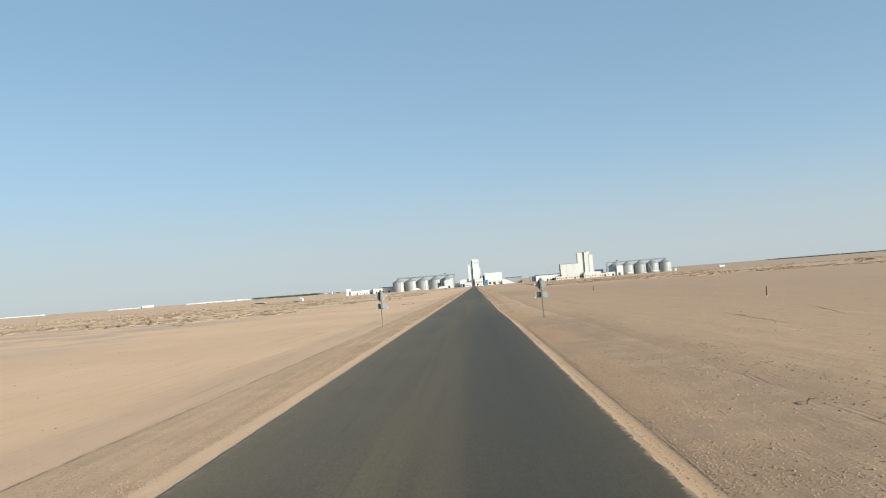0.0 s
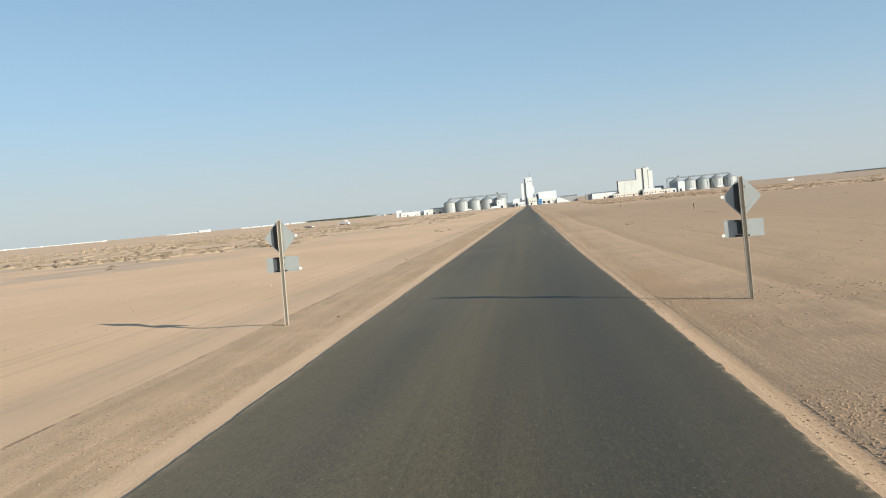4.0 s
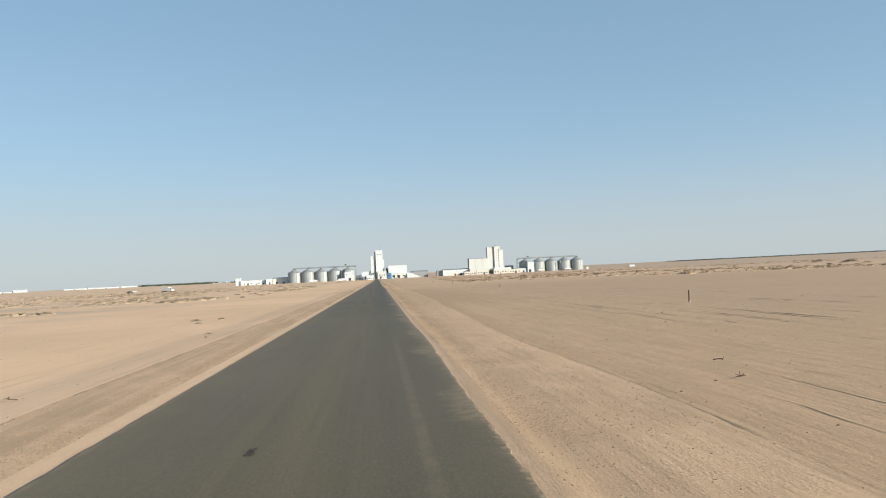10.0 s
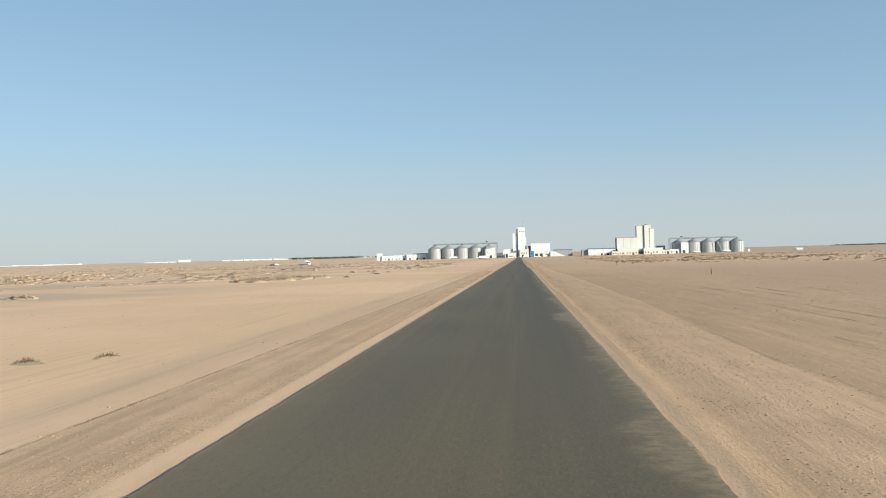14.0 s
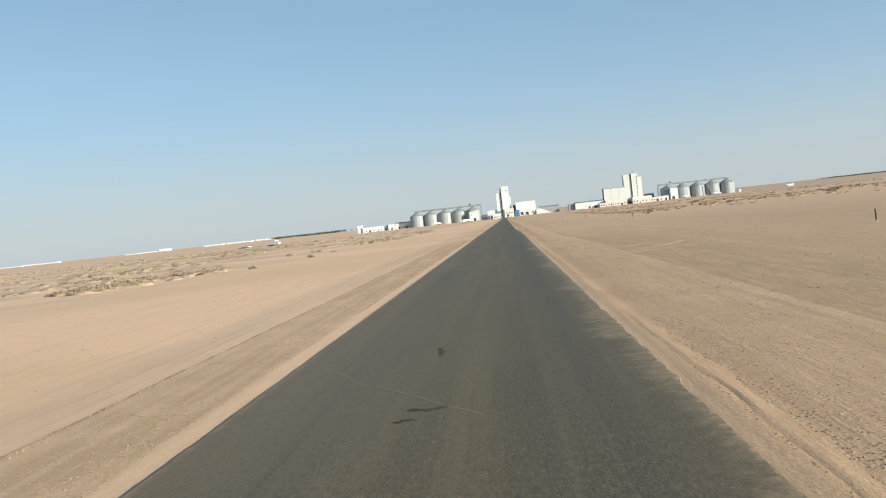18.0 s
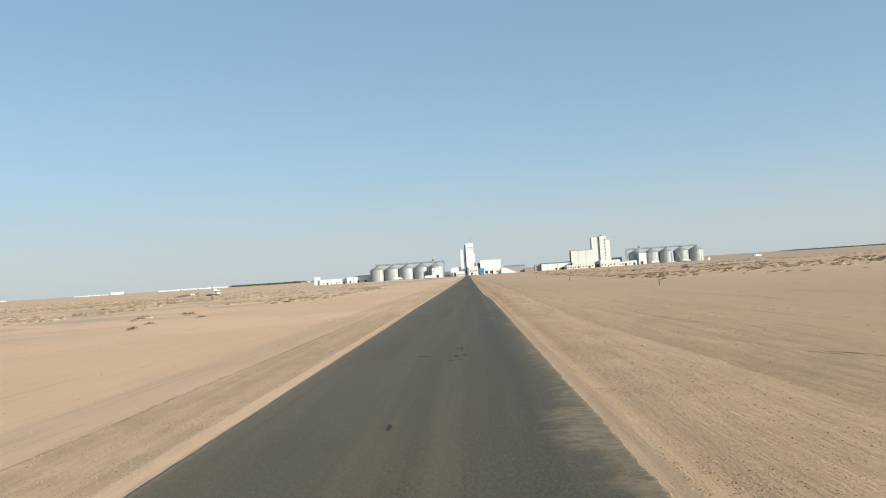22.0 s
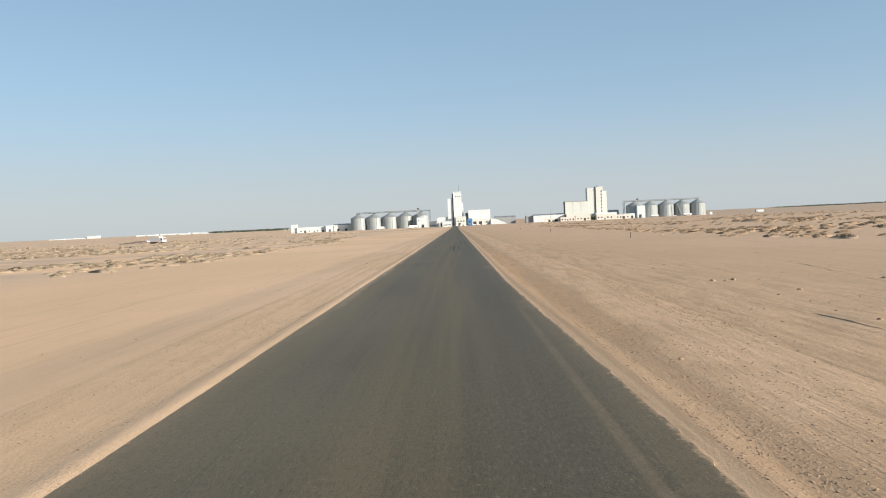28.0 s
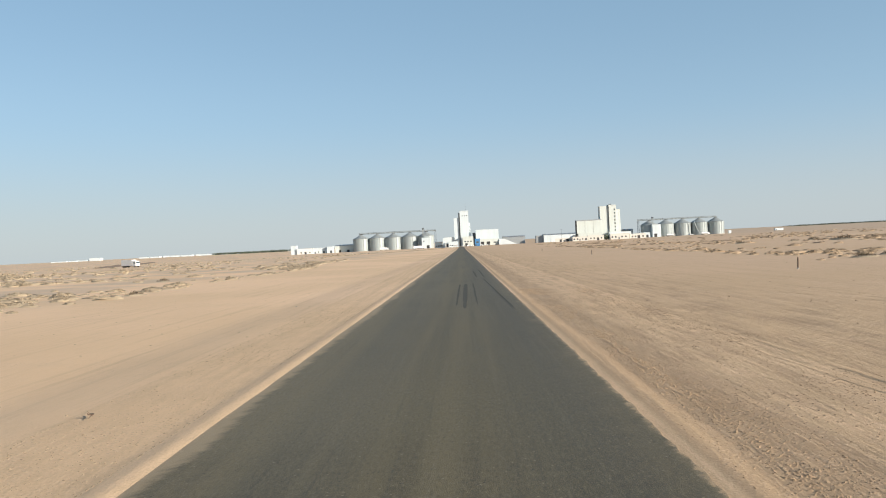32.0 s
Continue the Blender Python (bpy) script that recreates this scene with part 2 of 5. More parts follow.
# long thin wheel lines across the stony plain
wheel_n = n.noise(n.join(n.math("ADD", n.math("MULTIPLY", x, 1.0), n.math("ADD", n.math("MULTIPLY", y, 0.02), n.math("MULTIPLY", wob, 0.35))), n.math("MULTIPLY", y, 0.016), 0.0), 1.15, 8.0, 0.74)
wheels = n.math("MULTIPLY", n.span(xg, EDGE_R, EDGE_R + 2.0), n.span(x, 60.0, 25.0, 0.25, 1.0))
col = n.mix(n.math("MULTIPLY", wheels, n.span(wheel_n, 0.53, 0.68, 0.0, 0.3)), col, (0.30, 0.198, 0.115))
col = n.mix(n.math("MULTIPLY", wheels, n.span(wheel_n, 0.47, 0.36, 0.0, 0.26)), col, (0.60, 0.42, 0.262))
# churned furrows along the sunny shoulder
furrow = n.noise(n.join(n.math("ADD", n.math("MULTIPLY", x, 0.8), n.math("MULTIPLY", wob, 0.06)), n.math("MULTIPLY", y, 0.07), 0.0), 2.8, 8.0, 0.72)
churned = n.math("MULTIPLY", n.math("MULTIPLY", n.span(xr, ROAD_R + 0.25, ROAD_R + 0.6), n.span(xw, 15.0, 6.0, 0.1, 1.0)), n.math("ADD", n.span(y, 265.0, 305.0, 0.0, 0.5), n.span(y, 130.0, 190.0, 0.22, 0.5)))
col = n.mix(n.math("MULTIPLY", churned, n.span(furrow, 0.47, 0.62, 0.0, 0.42)), col, (0.27, 0.178, 0.10))
col = n.mix(n.math("MULTIPLY", churned, n.span(furrow, 0.46, 0.3, 0.0, 0.35)), col, (0.60, 0.42, 0.25))
# pebbles: thick on the graded strips, thin elsewhere
peb = n.cells(p, 13.0)
peb2 = n.cells(p, 34.0)
where = n.math("MAXIMUM", n.math("MAXIMUM", n.math("MULTIPLY", shl, 0.6), n.math("MULTIPLY", shr, 0.4)), n.span(n.noise(p, 0.25, 5.0), 0.5, 0.75, 0.05, 0.5))
where = n.math("MULTIPLY", where, n.span(n.noise(p, 1.4, 4.0), 0.35, 0.6))
tint = n.mix(n.xyz(peb["Color"])[0], (0.25, 0.165, 0.105), (0.68, 0.49, 0.33))
col = n.mix(n.math("MULTIPLY", n.span(peb["Distance"], 0.36, 0.26), where), col, tint)
tint2 = n.mix(n.xyz(peb2["Color"])[0], (0.24, 0.16, 0.10), (0.70, 0.50, 0.33))
col = n.mix(n.math("MULTIPLY", n.span(peb2["Distance"], 0.42, 0.3), n.math("MULTIPLY", where, 0.8)), col, tint2)
n.colour(col)
lift = n.math("MULTIPLY", n.math("MAXIMUM", n.span(peb["Distance"], 0.42, 0.15), n.math("MULTIPLY", n.span(peb2["Distance"], 0.42, 0.15), 0.5)), where)
n.bump(n.math("ADD", n.math("ADD", n.math("ADD", n.math("MULTIPLY", n.math("MULTIPLY", furrow, churned), -2.6), n.math("MULTIPLY", n.math("MULTIPLY", n.math("ADD", n.math("MULTIPLY", fine, 0.4), n.math("MULTIPLY", drawn, 0.65)), calm), 0.8)), n.math("ADD", n.math("MULTIPLY", grain, 0.3), n.math("MULTIPLY", n.math("MULTIPLY", wheel_n, wheels), -1.3))), n.math("ADD", n.math("MULTIPLY", lift, 0.5), n.math("MULTIPLY", n.math("MULTIPLY", streak, 0.9), n.span(x, 1.5, 3.5, 0.35, 1.0)))), 0.4, 0.05)

# asphalt: worn wheel paths, dusty margins
ROAD = mat("asphalt", (0.055, 0.053, 0.048), 0.9)
n = Nodes(ROAD)
p = n.pos()
x, y, z = n.xyz(p)
stone = n.cells(p, 90.0)
agg = n.noise(p, 38.0, 4.0, 0.75)
longn = n.noise(n.join(n.math("MULTIPLY", x, 1.0), n.math("MULTIPLY", y, 0.02), 0.0), 1.6, 4.0)
patch = n.noise(p, 0.12, 5.0)
col = n.mix(n.span(longn, 0.35, 0.65), (0.092, 0.073, 0.036), (0.142, 0.112, 0.055))
col = n.mix(n.span(patch, 0.4, 0.65, 0.0, 0.45), col, (0.130, 0.105, 0.052))
sway = n.math("MULTIPLY", n.math("SUBTRACT", n.noise(n.join(3.0, y, 0.0), 0.05, 3.0), 0.5), 0.5)
paths = n.math("PINGPONG", n.math("ADD", n.math("ADD", x, sway), 4.15), 1.55)
col = n.mix(n.span(paths, 0.5, 1.3, 0.0, 0.42), col, (0.06, 0.055, 0.039))
col = n.mix(n.math("MULTIPLY", n.span(x, 0.2, 1.1), n.span(x, 2.0, 1.5, 0.25, 0.5)), col, (0.058, 0.052, 0.036))
col = n.mix(n.math("MULTIPLY", n.span(x, -1.2, -2.4), n.span(patch, 0.35, 0.6, 0.15, 0.5)), col, (0.165, 0.136, 0.08))
thin_ = n.noise(n.join(n.math("ADD", x, sway), n.math("MULTIPLY", y, 0.012), 0.0), 7.0, 4.0, 0.6)
col = n.mix(n.span(thin_, 0.56, 0.68, 0.0, 0.22), col, (0.17, 0.146, 0.095))
col = n.mix(n.span(thin_, 0.44, 0.32, 0.0, 0.3), col, (0.05, 0.045, 0.031))
col = n.mix(n.span(agg, 0.5, 0.66, 0.0, 0.7), col, (0.225, 0.184, 0.112))
col = n.mix(n.span(agg, 0.47, 0.3, 0.0, 0.65), col, (0.03, 0.026, 0.017))
mid = n.noise(n.join(x, n.math("MULTIPLY", y, 0.24), 0.0), 26.0, 5.0, 0.7)
col = n.mix(n.span(mid, 0.5, 0.68, 0.0, 0.5), col, (0.19, 0.158, 0.10))
col = n.mix(n.span(mid, 0.48, 0.32, 0.0, 0.5), col, (0.045, 0.039, 0.026))
spot = n.cells(p, 8.0)
col = n.mix(n.span(spot["Distance"], 0.13, 0.08, 0.0, 0.75), col, n.mix(n.span(n.xyz(spot["Color"])[0], 0.45, 0.55), (0.018, 0.016, 0.012), (0.28, 0.235, 0.15)))
dust_n = n.noise(n.join(n.math("ADD", n.math("MULTIPLY", x, 0.75), n.math("MULTIPLY", y, 0.22)), n.math("SUBTRACT", n.math("MULTIPLY", y, 1.25), n.math("MULTIPLY", x, 0.9)), 0.0), 1.3, 10.0, 0.74)
edge = n.steps(y, 0.13, EDGE_STEPS)
from_r = n.math("SUBTRACT", n.math("ADD", edge, ROAD_R), x)
from_l = n.math("SUBTRACT", x, n.span(y, 240.0, 275.0, ROAD_L, ROAD_L - 0.17))
yy = n.join(0.0, y, 0.0)
fray = n.math("MULTIPLY", n.math("SUBTRACT", dust_n, 0.5), 1.5)
# films of blown sand with a frayed inner border
creep_r = n.math("ADD", n.span(n.noise(yy, 0.16, 3.0), 0.45, 0.75, 0.05, 0.95), n.math("ADD", fray, n.math("MULTIPLY", n.span(y, 95.0, 108.0, 0.0, 0.32), n.span(y, 238.0, 228.0))))
d_r = n.math("MULTIPLY", n.span(n.math("SUBTRACT", creep_r, from_r), -0.2, 0.42), n.span(n.noise(n.join(n.math("MULTIPLY", x, 0.7), y, 2.0), 5.0, 6.0, 0.7), 0.36, 0.62, 0.35, 1.0))
d_r = n.math("MULTIPLY", d_r, n.math("MULTIPLY", n.span(y, 62.0, 85.0, 0.1, 1.0), n.span(y, 248.0, 262.0, 1.0, 0.5)))
creep_l = n.math("ADD", n.span(n.noise(n.join(9.0, y, 0.0), 0.14, 3.0), 0.4, 0.75, 0.3, 0.55), n.math("MULTIPLY", fray, 0.55))
d_l = n.math("MULTIPLY", n.span(n.math("SUBTRACT", creep_l, from_l), -0.1, 0.16), n.math("ADD", n.span(y, 235.0, 268.0, 0.0, 0.3), n.span(y, 284.0, 303.0, 0.0, 0.9)))
d_l = n.math("MAXIMUM", d_l, n.math("MULTIPLY", n.span(from_l, 1.5, 0.2), n.span(dust_n, 0.3, 0.7, 0.05, 0.16)))
d_r = n.math("MAXIMUM", d_r, n.math("MULTIPLY", n.span(from_r, 1.3, 0.1), n.span(dust_n, 0.3, 0.7, 0.03, 0.18)))
strip = n.math("MULTIPLY", n.math("MAXIMUM", n.span(n.math("ABSOLUTE", n.math("SUBTRACT", x, 1.42)), 0.12, 0.04), n.span(x, 1.5, 1.75, 0.0, 0.75)), n.math("MULTIPLY", n.span(y, 250.0, 258.0), n.span(y, 300.0, 284.0)))
d_all = n.math("MAXIMUM", n.math("MAXIMUM", d_r, d_l), n.math("MULTIPLY", strip, n.span(dust_n, 0.3, 0.7, 0.2, 0.42)))
strip2 = n.math("MULTIPLY", n.span(n.math("ABSOLUTE", n.math("SUBTRACT", x, 0.95)), 0.14, 0.05), n.math("MULTIPLY", n.span(y, 88.0, 94.0), n.span(y, 120.0, 106.0)))
d_all = n.math("MAXIMUM", d_all, n.math("MULTIPLY", strip2, n.span(dust_n, 0.35, 0.65, 0.08, 0.4)))
rim = n.math("MULTIPLY", n.span(n.math("MINIMUM", from_r, from_l), 0.22, 0.0), 0.8)
d_all = n.math("MAXIMUM", d_all, n.math("MULTIPLY", rim, n.span(dust_n, 0.35, 0.6)))
col = n.mix(n.math("MULTIPLY", d_all, 0.68), col, (0.36, 0.272, 0.165))
col = n.mix(n.math("MULTIPLY", n.span(y, 78.0, 95.0), n.span(y, 150.0, 130.0, 0.0, 0.24)), col, (0.19, 0.15, 0.085))
# right lane's first stretch darkened: lens vignette painted into the asphalt
col = n.mix(n.math("MULTIPLY", n.span(x, -1.6, 0.4), n.span(y, 75.0, 50.0, 0.0, 0.4)), col, (0.042, 0.037, 0.025))
hf = n.noise(n.join(x, n.math("MULTIPLY", y, 0.8), 0.0), 7.0, 6.0, 0.7)
frill = n.span(n.math("ADD", n.math("MINIMUM", from_r, n.math("ADD", from_l, n.span(y, 240.0, 270.0, 0.09, 0.0))), n.math("MULTIPLY", n.math("SUBTRACT", hf, 0.5), 0.5)), 0.1, -0.01)
col = n.mix(n.math("MULTIPLY", frill, 0.9), col, (0.45, 0.315, 0.185))
n.colour(col)
n.rough(n.span(agg, 0.3, 0.8, 0.58, 0.76))
n.b.inputs["Specular IOR Level"].default_value = 0.38
n.bump(n.math("ADD", stone["Distance"], agg), 0.25, 0.008)

STONE = mat("gravel_stone", (0.4, 0.3, 0.2), 0.9)
n = Nodes(STONE)
n.colour(n.mix(n.island(), (0.21, 0.147, 0.09), (0.37, 0.262, 0.165)))

DRIFT = mat("blown_sand", (0.52, 0.38, 0.25), 0.95)
n = Nodes(DRIFT)
p = n.pos()
n.colour(n.mix(n.noise(p, 4.0, 6.0), (0.50, 0.352, 0.215), (0.60, 0.43, 0.27)))
n.bump(n.noise(p, 9.0, 5.0), 0.4, 0.03)

TRACK = mat("churned_sand", (0.40, 0.28, 0.18), 0.95)
n = Nodes(TRACK)
p = n.pos()
n.colour(n.mix(n.noise(p, 3.0, 6.0), (0.30, 0.20, 0.118), (0.42, 0.29, 0.175)))
n.bump(n.noise(p, 8.0, 5.0), 0.5, 0.04)

SOIL = mat("dark_soil", (0.16, 0.115, 0.08), 0.95)
n = Nodes(SOIL)
n.colour(n.mix(n.noise(n.pos(), 0.8, 5.0), (0.11, 0.08, 0.055), (0.24, 0.17, 0.115)))

DUSTY = mat("dusty_asphalt", (0.2, 0.165, 0.125), 0.95)
n = Nodes(DUSTY)
n.colour(n.mix(n.noise(n.pos(), 9.0, 5.0), (0.20, 0.17, 0.125), (0.40, 0.325, 0.235)))

SKID = mat("tyre_rubber_mark", (0.018, 0.018, 0.018), 0.8)
n = Nodes(SKID)
p = n.pos()
n.colour(n.mix(n.span(n.noise(p, 14.0, 5.0), 0.4, 0.7), (0.045, 0.04, 0.027), (0.088, 0.076, 0.048)))

GRASS = mat("dry_scrub", (0.35, 0.26, 0.15), 0.9)
n = Nodes(GRASS)
i = n.island()
n.colour(n.mix(i, (0.19, 0.148, 0.10), (0.43, 0.34, 0.235)))

MOUND_E = mat("stony_hummock", (0.36, 0.25, 0.155), 0.95)
n = Nodes(MOUND_E)
p = n.pos()
n.colour(n.mix(n.noise(p, 1.6, 7.0, 0.7), (0.24, 0.176, 0.115), (0.46, 0.335, 0.215)))
n.bump(n.noise(p, 6.0, 6.0, 0.7), 0.9, 0.12)

BRUSH = mat("dark_dry_brush", (0.12, 0.09, 0.06), 0.95)
n = Nodes(BRUSH)
i = n.island()
n.colour(n.mix(i, (0.07, 0.053, 0.036), (0.34, 0.26, 0.175)))

MOUND = mat("hummock_sand", (0.42, 0.3, 0.19), 0.95)
n = Nodes(MOUND)
p = n.pos()
n.colour(n.mix(n.noise(p, 2.2, 7.0, 0.7), (0.30, 0.236, 0.162), (0.48, 0.38, 0.26)))
n.bump(n.noise(p, 6.0, 6.0, 0.7), 0.9, 0.12)


def sheeted(name, colour, rough=0.55, metal=0.0, pitch=1.1, dirt=0.35, ribs=0.35):
    """Painted or bare metal sheet with upright ribs, streaked with dust."""
    m = mat(name, colour, rough, metal)
    n = Nodes(m)
    p = n.pos()
    x, y, z = n.xyz(p)
    along = n.math("ADD", x, n.math("MULTIPLY", y, 0.73))
    rib = n.math("PINGPONG", along, pitch / 2)
    streaks = n.noise(n.join(n.math("MULTIPLY", along, 1.0), 0.0, n.math("MULTIPLY", z, 0.06)), 0.7, 5.0)
    low = n.noise(p, 0.12, 4.0)
    dusty = tuple(0.6 * c + 0.4 * d for c, d in zip(colour, (0.34, 0.27, 0.19)))
    c = n.mix(n.span(streaks, 0.42, 0.75, 0.0, dirt), colour, dusty)
    c = n.mix(n.span(low, 0.45, 0.7, 0.0, dirt * 0.7), c, tuple(0.86 * k for k in colour))
    n.colour(c)
    n.bump(n.span(rib, 0.0, 0.12 * pitch), ribs, 0.05)
    return m


def painted(name, colour, rough=0.6, metal=0.0, amount=0.3):
    m = mat(name, colour, rough, metal)
    n = Nodes(m)
    p = n.pos()
    c = n.mix(n.span(n.noise(p, 1.3, 5.0), 0.4, 0.7, 0.0, amount), colour, tuple(0.7 * k + 0.3 * d for k, d in zip(colour, (0.30, 0.24, 0.17))))
    c = n.mix(n.span(n.noise(p, 12.0, 4.0), 0.5, 0.8, 0.0, amount * 0.6), c, tuple(0.6 * k for k in colour))
    n.colour(c)
    n.rough(n.span(n.noise(p, 5.0, 4.0), 0.3, 0.7, max(0.05, rough - 0.1), min(1.0, rough + 0.12)))
    return m


WHITE = sheeted("white_cladding", (0.585, 0.65, 0.67))
CREAM = sheeted("cream_cladding", (0.57, 0.605, 0.57))
GREY = sheeted("grey_roof_sheet", (0.30, 0.32, 0.33), 0.5, 0.2)
RENDER = painted("whitewashed_render", (0.72, 0.72, 0.68), 0.9)
GALV = sheeted("galvanised_silo_sheet", (0.335, 0.375, 0.375), 0.5, 0.12, 0.9, 0.3, 0.03)
GALV_ROOF = sheeted("galvanised_roof_sheet", (0.31, 0.34, 0.34), 0.5, 0.2, 1.6, 0.3)
STEEL = painted("weathered_steel", (0.13, 0.145, 0.155), 0.5, 0.5)
ALU = painted("sign_back_aluminium", (0.34, 0.38, 0.38), 0.5, 0.3, 0.25)
POST = painted("galvanised_post", (0.46, 0.43, 0.36), 0.55, 0.25, 0.5)
RUST = painted("rusty_iron", (0.10, 0.065, 0.045), 0.85, 0.1, 0.5)
BEIGE = painted("dusty_beige_render", (0.63, 0.605, 0.55), 0.9, 0.0, 0.4)
CONC = painted("concrete", (0.46, 0.42, 0.36), 0.9)
# near black: insides of open bays, and shade painted on building edges
DARK = painted("near_black_fill", (0.03, 0.032, 0.035), 0.5)
BLUE = painted("blue_paint", (0.05, 0.20, 0.42), 0.5)
CAR_WHITE = painted("white_vehicle_paint", (0.78, 0.78, 0.76), 0.35, 0.0, 0.2)
RUBBER = painted("tyre_rubber", (0.025, 0.024, 0.023), 0.9)
GLASS = mat("window_glass", (0.05, 0.07, 0.08), 0.08)
LENS = mat("reflector_lens", (0.85, 0.83, 0.74), 0.25)
BARK = painted("palm_bark", (0.16, 0.12, 0.085), 0.95)
LEAF = mat("far_tree_leaves", (0.05, 0.07, 0.045), 0.8)
n = Nodes(LEAF)
n.colour(n.mix(n.island(), (0.035, 0.05, 0.034), (0.085, 0.105, 0.065)))
PAPER = mat("pale_litter", (0.38, 0.32, 0.24), 0.8)
BLACKP = mat("black_plastic", (0.02, 0.02, 0.02), 0.5)


# ================= building blocks =================
def part(name, bm, material, parent=None, label=""):
    """Link a bmesh as one mesh object, under a thing or a part."""
    me = bpy.data.meshes.new(name)
    bm.normal_update()
    bm.to_mesh(me)
    bm.free()
    me.materials.append(material)
    ob = new(name, me)
    if parent is not None:
        ob.parent = parent
    if label:
        ob["label"] = label
    return ob


def thing(name, at, label, category, group="", kind="", turn=0.0):
    ob = new(name)
    ob.empty_display_size = 0.3
    ob.matrix_world = pose(*at, 0, 0, turn)
    return tagged(ob, label, category, group, kind)


def add_box(bm, x0, x1, y0, y1, z0, z1, bevel=0.0):
    vs = [bm.verts.new((x, y, z)) for x in (x0, x1) for y in (y0, y1) for z in (z0, z1)]
    fs = [bm.faces.new([vs[k] for k in q]) for q in ((0, 1, 3, 2), (4, 6, 7, 5), (0, 4, 5, 1), (2, 3, 7, 6), (0, 2, 6, 4), (1, 5, 7, 3))]
    if bevel:
        es = {e for f in fs for e in f.edges}
        bmesh.ops.bevel(bm, geom=list(es), offset=bevel, segments=1, affect="EDGES", profile=0.5)
    return vs


def box(x0, x1, y0, y1, z0, z1, bevel=0.0):
    bm = bmesh.new()
    add_box(bm, x0, x1, y0, y1, z0, z1, bevel)
    return bm


def add_tube(bm, a, b, r, sides=8, r2=None):
    a, b = Vector(a), Vector(b)
    d = (b - a).normalized()
    u = d.orthogonal().normalized()
    v = d.cross(u)
    rings = []
    for c, rr in ((a, r), (b, r if r2 is None else r2)):
        rings.append([bm.verts.new(c + rr * (math.cos(k * math.tau / sides) * u + math.sin(k * math.tau / sides) * v)) for k in range(sides)])
    for k in range(sides):
        j = (k + 1) % sides
        bm.faces.new((rings[0][k], rings[0][j], rings[1][j], rings[1][k]))
    bm.faces.new(rings[0][::-1])
    bm.faces.new(rings[1])


def tube(a, b, r, sides=8, r2=None):
    bm = bmesh.new()
    add_tube(bm, a, b, r, sides, r2)
    return bm


def prism(outline, y0, y1, bevel=0.0):
    """An outline in x and z drawn out along y."""
    bm = bmesh.new()
    a = [bm.verts.new((x, y0, z)) for x, z in outline]
    b = [bm.verts.new((x, y1, z)) for x, z in outline]
    k = len(outline)
    bm.faces.new(a)
    bm.faces.new(b[::-1])
    for i in range(k):
        j = (i + 1) % k
        bm.faces.new((a[j], a[i], b[i], b[j]))
    if bevel:
        bmesh.ops.bevel(bm, geom=list(bm.edges), offset=bevel, segments=1, affect="EDGES", profile=0.5)
    return bm


def mesh_of(name, verts, faces, material, smooth=False):
    me = bpy.data.meshes.new(name)
    v, f = np.asarray(verts, np.float32), np.asarray(faces, np.int32)
    k, m = f.shape[1], len(f)
    me.vertices.add(len(v))
    me.vertices.foreach_set("co", v.ravel())
    me.loops.add(m * k)
    me.loops.foreach_set("vertex_index", f.ravel())
    me.polygons.add(m)
    me.polygons.foreach_set("loop_start", np.arange(m, dtype=np.int32) * k)
    me.materials.append(material)
    me.polygons.foreach_set("use_smooth", np.full(m, bool(smooth)))
    me.update(calc_edges=True)
    me.validate()
    return new(name, me)


RNG = np.random.default_rng(7)
LATT = RNG.random((256, 256))


def vnoise(x, y):
    """Smooth value noise, vectorised, 0 to 1."""
    xi, yi = np.floor(x).astype(int), np.floor(y).astype(int)
    fx, fy = x - xi, y - yi
    fx, fy = fx * fx * (3 - 2 * fx), fy * fy * (3 - 2 * fy)
    g = lambda a, b: LATT[a % 256, b % 256]
    return (g(xi, yi) * (1 - fx) + g(xi + 1, yi) * fx) * (1 - fy) + (g(xi, yi + 1) * (1 - fx) + g(xi + 1, yi + 1) * fx) * fy


def fbm(x, y, octaves=4):
    s, a, t = 0, 1.0, 0.0
    for k in range(octaves):
        s, t = s + a * vnoise(x * 2 ** k + 17.3 * k, y * 2 ** k + 5.1 * k), t + a
        a *= 0.5
    return s / t


SLOPE, LOW = -0.00491, -4.4


def smooth(v, a, b):
    t = np.clip((np.asarray(v, float) - a) / (b - a), 0, 1)
    return t * t * (3 - 2 * t)


def lie(x, y):
    """The lie of the land: a plain that falls gently along the road, level from the plant on, with a faint far rise."""
    y = np.asarray(y, float)
    d = SLOPE * y - LOW
    base = LOW + 0.5 * (d + np.sqrt(d * d + 0.15))
    r = np.hypot(x, y - 500)
    return base + 4.9 * smooth(r, 1100, 3900)


def edge_l(y):
    return ROAD_L - 0.17 * smooth(y, 240, 275)


def edge_r(y):
    return ROAD_R + 0.13 + sum(d * smooth(y, a, b) for a, b, d in EDGE_STEPS)


def strip_line(y):
    return EDGE_R + sum(d * smooth(y, a, b) for a, b, d in STRIP_STEPS)


